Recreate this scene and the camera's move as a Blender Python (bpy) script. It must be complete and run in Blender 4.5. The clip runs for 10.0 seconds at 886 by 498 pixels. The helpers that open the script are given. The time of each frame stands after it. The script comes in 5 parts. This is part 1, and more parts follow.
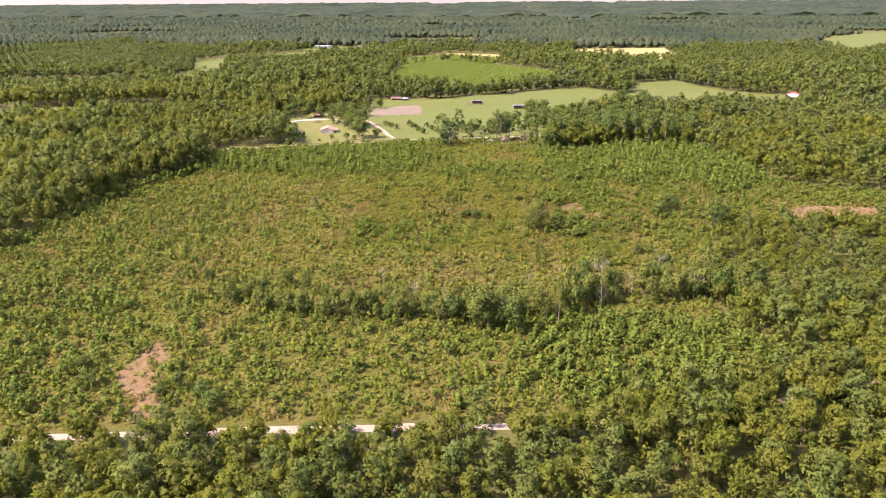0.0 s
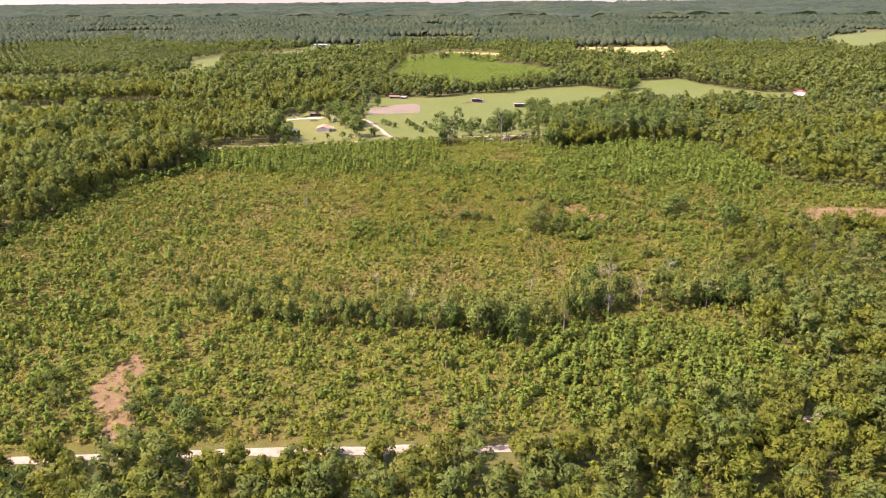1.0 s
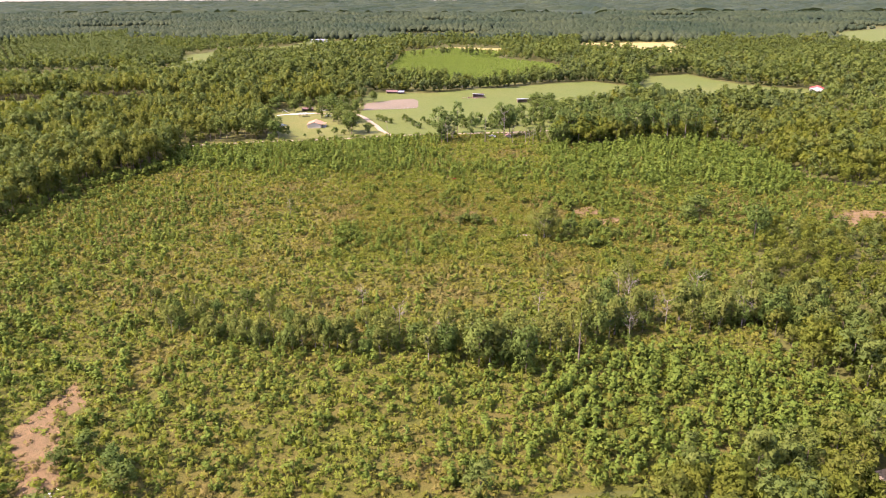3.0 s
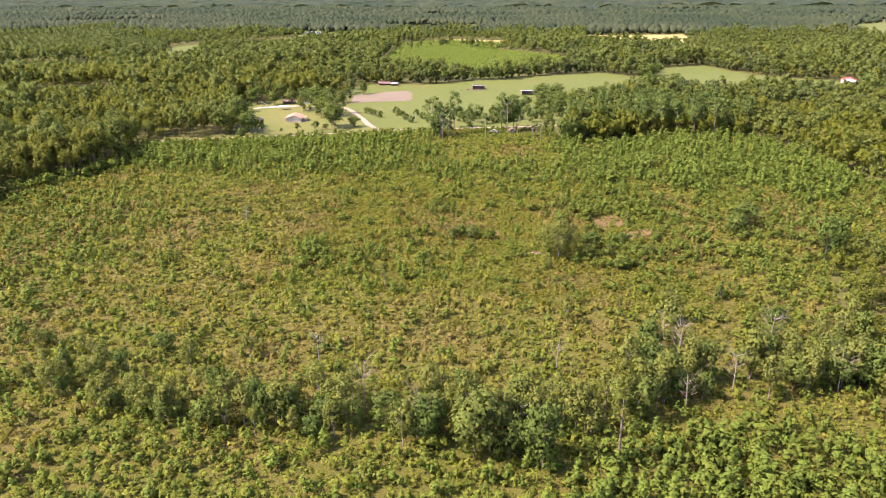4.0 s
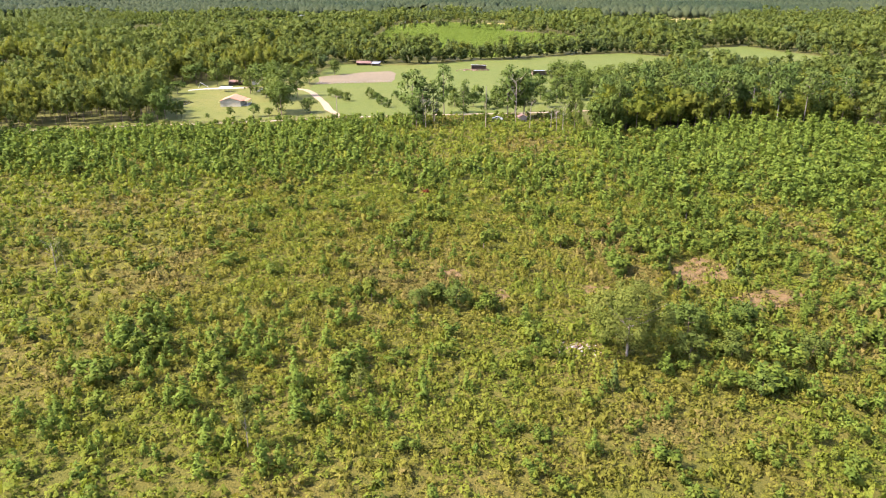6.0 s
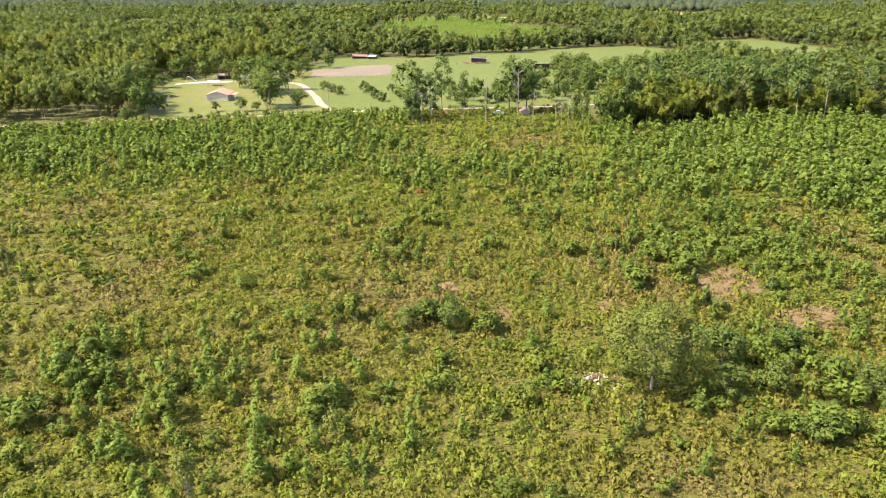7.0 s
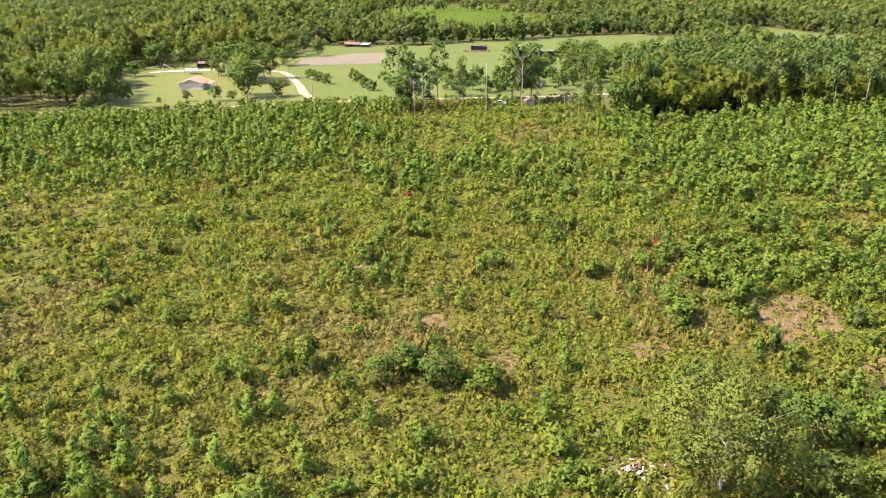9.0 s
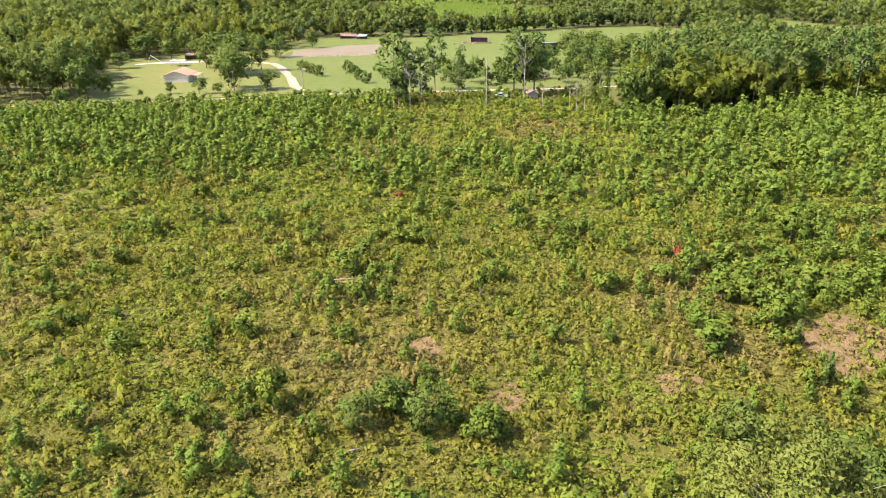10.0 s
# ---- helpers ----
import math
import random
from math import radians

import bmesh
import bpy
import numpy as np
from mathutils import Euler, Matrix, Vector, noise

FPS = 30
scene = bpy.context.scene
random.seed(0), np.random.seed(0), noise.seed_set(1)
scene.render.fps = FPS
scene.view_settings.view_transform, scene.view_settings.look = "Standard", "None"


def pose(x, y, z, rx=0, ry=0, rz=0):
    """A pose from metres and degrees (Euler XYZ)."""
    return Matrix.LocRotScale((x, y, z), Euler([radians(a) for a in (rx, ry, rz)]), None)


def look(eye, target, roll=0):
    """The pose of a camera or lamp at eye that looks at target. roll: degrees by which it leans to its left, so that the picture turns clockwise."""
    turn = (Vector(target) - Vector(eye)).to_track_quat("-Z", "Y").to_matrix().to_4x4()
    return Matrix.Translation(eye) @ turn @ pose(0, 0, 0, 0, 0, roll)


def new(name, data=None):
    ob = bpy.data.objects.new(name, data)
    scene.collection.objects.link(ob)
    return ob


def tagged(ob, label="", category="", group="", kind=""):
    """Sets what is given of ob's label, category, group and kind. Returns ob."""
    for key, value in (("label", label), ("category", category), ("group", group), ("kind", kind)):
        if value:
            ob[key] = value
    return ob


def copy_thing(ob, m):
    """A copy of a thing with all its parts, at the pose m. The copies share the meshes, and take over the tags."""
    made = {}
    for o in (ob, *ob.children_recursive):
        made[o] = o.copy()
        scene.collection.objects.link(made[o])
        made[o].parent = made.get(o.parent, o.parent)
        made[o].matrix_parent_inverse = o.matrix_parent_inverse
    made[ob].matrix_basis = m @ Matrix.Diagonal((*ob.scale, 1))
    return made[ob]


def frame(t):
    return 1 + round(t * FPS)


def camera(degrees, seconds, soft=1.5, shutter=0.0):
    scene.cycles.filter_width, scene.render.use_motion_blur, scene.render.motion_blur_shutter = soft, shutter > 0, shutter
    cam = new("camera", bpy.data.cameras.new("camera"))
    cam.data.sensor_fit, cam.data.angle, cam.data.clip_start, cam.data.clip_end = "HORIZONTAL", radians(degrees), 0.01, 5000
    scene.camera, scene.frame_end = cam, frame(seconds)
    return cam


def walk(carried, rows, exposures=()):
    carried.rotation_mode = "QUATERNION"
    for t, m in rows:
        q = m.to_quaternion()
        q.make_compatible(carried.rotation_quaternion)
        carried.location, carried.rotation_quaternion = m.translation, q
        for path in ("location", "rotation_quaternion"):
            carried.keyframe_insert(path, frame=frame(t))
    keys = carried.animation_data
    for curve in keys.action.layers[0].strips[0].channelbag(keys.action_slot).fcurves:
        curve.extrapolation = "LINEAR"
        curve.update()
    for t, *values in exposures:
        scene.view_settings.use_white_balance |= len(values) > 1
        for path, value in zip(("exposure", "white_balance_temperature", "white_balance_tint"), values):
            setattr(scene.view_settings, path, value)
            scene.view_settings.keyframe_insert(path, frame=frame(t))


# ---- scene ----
cam = camera(64.0, 10.0, soft=1.05)

PATH = [
    (0, (4.324, -17.340, 67.391), (4.148, -15.467, 66.711), -0.50),
    (0.5, (4.153, -12.815, 66.146), (3.977, -10.942, 65.467), -0.50),
    (1, (3.997, -8.147, 65.095), (3.821, -6.274, 64.415), -0.50),
    (1.5, (3.895, -3.597, 64.089), (3.718, -1.725, 63.408), -0.50),
    (2, (3.660, 0.992, 63.046), (3.483, 2.864, 62.364), -0.40),
    (2.2, (3.515, 2.695, 62.318), (3.339, 4.568, 61.642), -0.40),
    (2.6, (3.440, 6.366, 61.554), (3.262, 8.238, 60.874), -0.40),
    (2.8, (3.401, 8.242, 61.164), (3.223, 10.113, 60.482), -0.40),
    (2.9, (3.375, 9.549, 60.892), (3.196, 11.420, 60.209), -0.40),
    (3, (3.320, 12.209, 60.339), (3.141, 14.079, 59.655), -0.40),
    (3.1, (3.244, 15.915, 59.568), (3.064, 17.785, 58.883), -0.40),
    (3.2, (3.176, 19.211, 58.882), (2.996, 21.081, 58.196), -0.40),
    (3.3, (3.100, 22.909, 58.112), (2.920, 24.779, 57.425), -0.40),
    (3.5, (2.948, 30.306, 56.573), (2.767, 32.175, 55.884), -0.40),
    (3.6, (2.846, 33.991, 55.720), (2.665, 35.860, 55.031), -0.40),
    (3.7, (2.744, 37.677, 54.867), (2.562, 39.545, 54.177), -0.40),
    (3.8, (2.642, 41.362, 54.014), (2.460, 43.230, 53.324), -0.40),
    (3.9, (2.540, 45.047, 53.161), (2.358, 46.915, 52.470), -0.40),
    (4, (2.438, 48.732, 52.308), (2.255, 50.600, 51.617), -0.40),
    (4.1, (2.363, 52.144, 51.539), (2.179, 54.011, 50.847), -0.40),
    (4.2, (2.287, 55.555, 50.770), (2.104, 57.422, 50.077), -0.40),
    (4.3, (2.211, 58.966, 50.001), (2.028, 60.833, 49.308), -0.40),
    (4.4, (2.136, 62.377, 49.233), (1.952, 64.244, 48.538), -0.40),
    (4.5, (2.060, 65.789, 48.464), (1.876, 67.655, 47.769), -0.40),
    (4.6, (1.977, 69.486, 47.626), (1.793, 71.352, 46.931), -0.40),
    (4.7, (1.894, 73.182, 46.788), (1.709, 75.048, 46.093), -0.40),
    (4.8, (1.810, 76.879, 45.950), (1.625, 78.745, 45.255), -0.40),
    (4.9, (1.727, 80.576, 45.113), (1.541, 82.442, 44.417), -0.40),
    (5, (1.644, 84.273, 44.275), (1.458, 86.139, 43.579), -0.40),
    (5.1, (1.539, 87.985, 43.453), (1.352, 89.851, 42.757), -0.38),
    (5.2, (1.434, 91.697, 42.632), (1.247, 93.562, 41.935), -0.36),
    (5.3, (1.329, 95.408, 41.810), (1.142, 97.274, 41.113), -0.34),
    (5.4, (1.224, 99.120, 40.989), (1.037, 100.985, 40.291), -0.32),
    (5.5, (1.120, 102.832, 40.167), (0.932, 104.697, 39.469), -0.30),
    (5.6, (1.038, 106.557, 39.339), (0.849, 108.422, 38.640), -0.30),
    (5.7, (0.956, 110.283, 38.510), (0.767, 112.147, 37.811), -0.30),
    (5.8, (0.875, 114.008, 37.682), (0.685, 115.872, 36.981), -0.30),
    (5.9, (0.793, 117.733, 36.853), (0.603, 119.597, 36.152), -0.30),
    (6, (0.712, 121.459, 36.025), (0.521, 123.322, 35.323), -0.30),
    (6.1, (0.660, 123.979, 35.480), (0.468, 125.841, 34.777), -0.30),
    (6.2, (0.637, 125.084, 35.241), (0.445, 126.946, 34.536), -0.30),
    (6.3, (0.607, 126.002, 35.041), (0.415, 127.864, 34.335), -0.32),
    (6.4, (0.577, 126.920, 34.840), (0.385, 128.781, 34.133), -0.33),
    (6.8, (0.458, 130.600, 34.035), (0.265, 132.460, 33.325), -0.39),
    (7.3, (0.308, 135.211, 33.027), (0.115, 137.069, 32.312), -0.47),
    (7.5, (0.248, 137.053, 32.624), (0.055, 138.911, 31.908), -0.50),
    (8, (0.115, 141.678, 31.582), (-0.078, 143.534, 30.864), -0.50),
    (8.5, (0.034, 146.301, 30.570), (-0.163, 148.156, 29.847), -0.50),
    (9, (-0.162, 150.930, 29.451), (-0.357, 152.782, 28.724), -0.40),
    (9.5, (-0.263, 155.438, 28.446), (-0.459, 157.289, 27.711), -0.40),
    (10, (-0.468, 159.979, 27.393), (-0.664, 161.827, 26.653), -0.40),
]
walk(cam, [(t, look(eye, target, roll)) for t, eye, target, roll in PATH],
     exposures=((0.0, 2.35, 6600, 43), (4.0, 2.35, 6600, 39), (6.0, 2.43, 6550, 25), (10.0, 2.41, 6550, 20)))

# ---- world, sun, exposure ----
SUN_EL, SHADOW = 49.0, Vector((0.93, 0.36, 0.0)).normalized()
world = bpy.data.worlds.new("sky")
scene.world = world
world.use_nodes = True
wn = world.node_tree.nodes
sky = wn.new("ShaderNodeTexSky")
sky.sky_type, sky.sun_disc = "NISHITA", False
sky.sun_elevation = radians(SUN_EL)
sky.sun_rotation = math.atan2(-SHADOW.x, -SHADOW.y)
sky.air_density, sky.dust_density = 1.0, 2.0
wn["Background"].inputs["Strength"].default_value = 0.15
world.node_tree.links.new(sky.outputs["Color"], wn["Background"].inputs["Color"])
lamp = bpy.data.lights.new("sun", "SUN")
lamp.energy, lamp.angle, lamp.color = 4.0, radians(0.53), (1.0, 0.92, 0.76)
sun = new("sun", lamp)
sun.matrix_world = look(Vector((0, 0, 400)) - SHADOW * 300, Vector((0, 0, 400)) - SHADOW * 300 + SHADOW * math.cos(radians(SUN_EL)) - Vector((0, 0, math.sin(radians(SUN_EL)))))

# ---- the site's grid ----
UNIT = 0.67  # metres to one unit of the plan, across the walk; along it the plan is drawn shortened


def site(x, y):
    """From the plan to metres on the ground."""
    return UNIT * (1.0041 * x - 0.0429 * y), UNIT * (1.4459 * y - 0.0429 * x)


def stand(x, y, turn=0.0, z=0.0):
    """The pose of a thing of the plan's unit that stands at a place of the plan."""
    return Matrix.Translation((*site(x, y), z * UNIT)) @ Matrix.Rotation(radians(turn), 4, "Z") @ Matrix.Scale(UNIT, 4)


# ---- materials ----


def nodes_of(name):
    m = bpy.data.materials.new(name)
    m.use_nodes = True
    return m, m.node_tree.nodes, m.node_tree.links


def noise_node(n, l, scale, detail=3.0, rough=0.6):
    t = n.new("ShaderNodeTexNoise")
    t.inputs["Scale"].default_value, t.inputs["Detail"].default_value, t.inputs["Roughness"].default_value = scale / UNIT, detail, rough
    g = n.new("ShaderNodeNewGeometry")
    l.new(g.outputs["Position"], t.inputs["Vector"])
    return t.outputs["Fac"]


def spread(n, l, fac, lo, hi):
    r = n.new("ShaderNodeMapRange")
    r.inputs["From Min"].default_value, r.inputs["From Max"].default_value = lo, hi
    l.new(fac, r.inputs["Value"])
    return r.outputs["Result"]


def blend(n, l, fac, a, b, kind="MIX"):
    m = n.new("ShaderNodeMix")
    m.data_type, m.blend_type = "RGBA", kind
    for sock, v in ((m.inputs[0], fac), (m.inputs[6], a), (m.inputs[7], b)):
        if isinstance(v, (int, float)):
            sock.default_value = v
        elif isinstance(v, tuple):
            sock.default_value = (*v, 1.0)
        else:
            l.new(v, sock)
    return m.outputs[2]


def leaf_material(name, a, b, c, plant=0.22, leaf=1.6, translucent=0.3, per_object=False, gaps=4.0, open_part=0.46):
    """Foliage: a and b vary from plant to plant, c from spray to spray; between the leaves it is open."""
    m, n, l = nodes_of(name)
    fac = spread(n, l, noise_node(n, l, plant, 1.0), 0.36, 0.64)
    if per_object:
        info = n.new("ShaderNodeObjectInfo")
        fac = info.outputs["Random"]
    col = blend(n, l, fac, a, b)
    col = blend(n, l, spread(n, l, noise_node(n, l, leaf, 2.0), 0.42, 0.72), col, c)
    fine = spread(n, l, noise_node(n, l, 7.0, 1.0), 0.25, 0.75)
    col = blend(n, l, 0.4, col, blend(n, l, fine, (0.45, 0.5, 0.4), (1.0, 1.0, 1.0)), "MULTIPLY")
    p = n["Principled BSDF"]
    p.inputs["Roughness"].default_value = 0.7
    p.inputs["Specular IOR Level"].default_value = 0.04
    t = n.new("ShaderNodeBsdfTranslucent")
    mix = n.new("ShaderNodeMixShader")
    mix.inputs[0].default_value = translucent
    l.new(col, p.inputs["Base Color"])
    l.new(blend(n, l, 1.0, col, (1.0, 1.0, 0.6), "MULTIPLY"), t.inputs["Color"])
    l.new(p.outputs[0], mix.inputs[1])
    l.new(t.outputs[0], mix.inputs[2])
    edge = n.new("ShaderNodeMath")
    edge.operation = "GREATER_THAN"
    edge.inputs[1].default_value = open_part
    l.new(noise_node(n, l, gaps, 2.5, 0.6), edge.inputs[0])
    clear = n.new("ShaderNodeBsdfTransparent")
    leafy = n.new("ShaderNodeMixShader")
    l.new(edge.outputs[0], leafy.inputs[0])
    l.new(clear.outputs[0], leafy.inputs[1])
    l.new(mix.outputs[0], leafy.inputs[2])
    l.new(leafy.outputs[0], n["Material Output"].inputs["Surface"])
    return m


def surface(name, a, b, c=None, big=0.05, small=1.5, rough=0.85, metal=0.0, bump=0.0, bump_scale=8.0, stretch=None):
    """A plain surface: a and b vary over large patches, c shows in small stains."""
    m, n, l = nodes_of(name)
    col = blend(n, l, spread(n, l, noise_node(n, l, big, 4.0), 0.35, 0.65), a, b)
    if c:
        col = blend(n, l, spread(n, l, noise_node(n, l, small, 5.0), 0.5, 0.72), col, c)
    p = n["Principled BSDF"]
    l.new(col, p.inputs["Base Color"])
    p.inputs["Roughness"].default_value, p.inputs["Metallic"].default_value = rough, metal
    p.inputs["Specular IOR Level"].default_value = 0.08 if rough > 0.82 else 0.5
    if bump:
        bn = n.new("ShaderNodeBump")
        bn.inputs["Strength"].default_value, bn.inputs["Distance"].default_value = bump, 0.2
        l.new(noise_node(n, l, bump_scale, 4.0), bn.inputs["Height"])
        l.new(bn.outputs[0], p.inputs["Normal"])
    return m


def rows_material(name, a, b, angle, gap, soft=0.35):
    """Furrowed or mown ground with lines at a bearing."""
    m, n, l = nodes_of(name)
    g = n.new("ShaderNodeNewGeometry")
    mp = n.new("ShaderNodeMapping")
    mp.inputs["Rotation"].default_value = (0, 0, radians(angle))
    l.new(g.outputs["Position"], mp.inputs["Vector"])
    w = n.new("ShaderNodeTexWave")
    w.inputs["Scale"].default_value, w.inputs["Distortion"].default_value, w.inputs["Detail"].default_value = 0.314 / (gap * UNIT), 2.2, 3.0
    l.new(mp.outputs[0], w.inputs["Vector"])
    col = blend(n, l, spread(n, l, w.outputs["Fac"], 0.5 - soft, 0.5 + soft), a, b)
    col = blend(n, l, spread(n, l, noise_node(n, l, 0.08, 4.0), 0.4, 0.7), col, tuple(0.75 * v for v in b))
    p = n["Principled BSDF"]
    l.new(col, p.inputs["Base Color"])
    p.inputs["Roughness"].default_value, p.inputs["Specular IOR Level"].default_value = 0.95, 0.08
    bn = n.new("ShaderNodeBump")
    bn.inputs["Strength"].default_value, bn.inputs["Distance"].default_value = 0.6, 0.25
    l.new(w.outputs["Fac"], bn.inputs["Height"])
    l.new(bn.outputs[0], p.inputs["Normal"])
    return m


M_GROUND = surface("scrub_soil", (0.050, 0.055, 0.009), (0.068, 0.058, 0.014), (0.026, 0.031, 0.006), 0.05, 2.2, 0.95, bump=1.0, bump_scale=3.0)
M_FLOOR = surface("forest_floor", (0.045, 0.050, 0.012), (0.06, 0.058, 0.016), (0.03, 0.032, 0.010), 0.05, 0.8, 0.95)
M_BRUSH = leaf_material("brush_leaves", (0.112, 0.117, 0.017), (0.128, 0.119, 0.023), (0.096, 0.106, 0.016), 0.10, 1.1, 0.36, gaps=4, open_part=0.44)
M_BRUSH_GREEN = leaf_material("green_brush_leaves", (0.100, 0.125, 0.015), (0.116, 0.130, 0.018), (0.082, 0.108, 0.015), 0.12, 1.1, 0.34, gaps=4, open_part=0.44)
M_DRY = leaf_material("dry_brush", (0.128, 0.104, 0.032), (0.118, 0.098, 0.030), (0.102, 0.094, 0.022), 0.15, 1.1, 0.25, gaps=5)
M_SAPLING = leaf_material("sapling_needles", (0.092, 0.138, 0.021), (0.072, 0.113, 0.019), (0.108, 0.146, 0.023), 0.35, 1.2, 0.38, gaps=4, open_part=0.43)
M_SHRUB = leaf_material("shrub_leaves", (0.062, 0.094, 0.014), (0.096, 0.116, 0.017), (0.054, 0.086, 0.013), 0.35, 1.3, 0.24, gaps=4, open_part=0.41)
M_BROAD = leaf_material("broad_leaves", (0.076, 0.098, 0.013), (0.104, 0.113, 0.016), (0.086, 0.105, 0.014), 0.14, 0.9, 0.44, gaps=2.4, open_part=0.47)
M_PALE = leaf_material("pale_broad_leaves", (0.078, 0.095, 0.016), (0.104, 0.111, 0.020), (0.074, 0.094, 0.015), 0.14, 0.9, 0.42, gaps=2.4, open_part=0.47)
M_SILVER = leaf_material("silver_green_leaves", (0.090, 0.110, 0.022), (0.108, 0.118, 0.026), (0.074, 0.098, 0.018), 0.3, 1.2, 0.30, gaps=3.2, open_part=0.42)
M_PINE = leaf_material("pine_needles", (0.054, 0.079, 0.018), (0.080, 0.097, 0.020), (0.066, 0.090, 0.018), 0.14, 0.9, 0.30, gaps=2.6, open_part=0.47)
# Distance haze is painted in here: a bluer, darker leaf colour for far woods.
M_HAZE_FAR = leaf_material("haze_tinted_far_leaves", (0.018, 0.031, 0.017), (0.040, 0.051, 0.024), (0.028, 0.041, 0.020), 0.004, 0.25, 0.25, gaps=0.8, open_part=0.36)
# Deep green shifted towards blue-grey, so the colour carries the haze of distance.
M_HAZE_MID = leaf_material("haze_toned_leaves", (0.040, 0.062, 0.019), (0.068, 0.084, 0.022), (0.052, 0.074, 0.020), 0.10, 0.6, 0.30, gaps=1.8, open_part=0.44)
M_TREE = leaf_material("tree_leaves", (0.045, 0.076, 0.016), (0.077, 0.098, 0.020), (0.058, 0.086, 0.016), 0.2, 0.9, 0.28, per_object=True, gaps=2.8, open_part=0.40)
M_TREE_PINE = leaf_material("tall_pine_needles", (0.050, 0.083, 0.020), (0.076, 0.101, 0.024), (0.061, 0.092, 0.020), 0.2, 0.9, 0.28, per_object=True, gaps=2.8, open_part=0.40)
M_RED = leaf_material("red_leaves", (0.20, 0.030, 0.022), (0.16, 0.040, 0.022), (0.12, 0.05, 0.02), 0.5, 1.5, gaps=9)
M_GOLD = leaf_material("golden_leaves", (0.17, 0.155, 0.018), (0.16, 0.125, 0.022), (0.14, 0.14, 0.016), 0.5, 1.5, gaps=5)
M_BARK = surface("bark", (0.12, 0.092, 0.068), (0.08, 0.062, 0.047), (0.16, 0.138, 0.11), 0.3, 2.0, 0.9)
M_PALE_BARK = surface("bleached_bark", (0.17, 0.148, 0.12), (0.13, 0.112, 0.09), (0.21, 0.19, 0.16), 0.3, 2.0, 0.9)
M_GRASS = surface("mown_grass", (0.052, 0.069, 0.014), (0.062, 0.073, 0.017), (0.042, 0.057, 0.012), 0.018, 0.25, 0.95, bump=0.4, bump_scale=3)
M_LAWN = surface("lawn_grass", (0.066, 0.077, 0.018), (0.082, 0.083, 0.023), (0.052, 0.062, 0.014), 0.05, 0.4, 0.95, bump=0.4, bump_scale=4)
M_DIRT = surface("red_brown_earth", (0.118, 0.077, 0.036), (0.088, 0.061, 0.029), (0.058, 0.052, 0.017), 0.35, 1.6, 0.95, bump=0.9, bump_scale=4)
M_ROAD = surface("pale_sand_track", (0.20, 0.162, 0.114), (0.165, 0.135, 0.095), (0.12, 0.10, 0.060), 0.15, 0.8, 0.95, bump=0.4, bump_scale=3)
M_SOIL = surface("ploughed_soil", (0.106, 0.086, 0.057), (0.088, 0.074, 0.049), (0.074, 0.066, 0.040), 0.06, 0.5, 0.95, bump=0.5, bump_scale=1.5)
M_STUBBLE = surface("pale_stubble", (0.19, 0.155, 0.06), (0.155, 0.135, 0.045), (0.11, 0.11, 0.03), 0.02, 0.2, 0.95)
M_YOUNG = rows_material("planted_rows", (0.048, 0.070, 0.013), (0.074, 0.090, 0.016), -30.0, 6.0, 0.4)

# ---- mesh helpers ----


def part(name, bm, material, parent=None, label=""):
    me = bpy.data.meshes.new(name)
    bm.to_mesh(me)
    bm.free()
    me.materials.append(material)
    ob = new(name, me)
    ob.parent = parent
    return tagged(ob, label)


def tri_object(name, groups, materials, parent=None):
    """One mesh out of arrays of triangles, one array for each material: (n, 6, 3), three corners and their three normals."""
    both = np.concatenate(groups).astype(np.float32)
    count = len(both)
    tris, bend = both[:, :3], both[:, 3:]
    wrong = np.einsum("ij,ij->i", np.cross(tris[:, 1] - tris[:, 0], tris[:, 2] - tris[:, 0]), bend.sum(1)) < 0
    order = np.where(wrong[:, None], (0, 2, 1), (0, 1, 2))[:, :, None]
    tris, bend = np.take_along_axis(tris, order, 1), np.take_along_axis(bend, order, 1)
    me = bpy.data.meshes.new(name)
    me.vertices.add(3 * count)
    me.vertices.foreach_set("co", tris.ravel())
    me.loops.add(3 * count)
    me.loops.foreach_set("vertex_index", np.arange(3 * count, dtype=np.int32))
    me.polygons.add(count)
    me.polygons.foreach_set("loop_start", np.arange(0, 3 * count, 3, dtype=np.int32))
    me.polygons.foreach_set("material_index", np.repeat(np.arange(len(groups), dtype=np.int32), [len(g) for g in groups]))
    for m in materials:
        me.materials.append(m)
    me.update(calc_edges=True)
    me.attributes.new("custom_normal", "FLOAT_VECTOR", "POINT").data.foreach_set("vector", bend.ravel())
    ob = new(name, me)
    ob.parent = parent
    return ob


def empty(name, m):
    ob = new(name)
    ob.empty_display_size = 0.5
    ob.matrix_world = m
    return ob


def box(bm, x0, x1, y0, y1, z0, z1, m=None):
    r = bmesh.ops.create_cube(bm, size=1.0, matrix=Matrix.LocRotScale(((x0 + x1) / 2, (y0 + y1) / 2, (z0 + z1) / 2), None, (x1 - x0, y1 - y0, z1 - z0)))
    if m is not None:
        bmesh.ops.transform(bm, matrix=m, verts=r["verts"])
    return r["verts"]


def box_part(name, dims, material, parent=None, label="", bevel=0.0, m=None):
    bm = bmesh.new()
    box(bm, *dims, m=m)
    if bevel:
        bmesh.ops.bevel(bm, geom=bm.edges[:], offset=bevel, segments=1, affect="EDGES")
    return part(name, bm, material, parent, label)


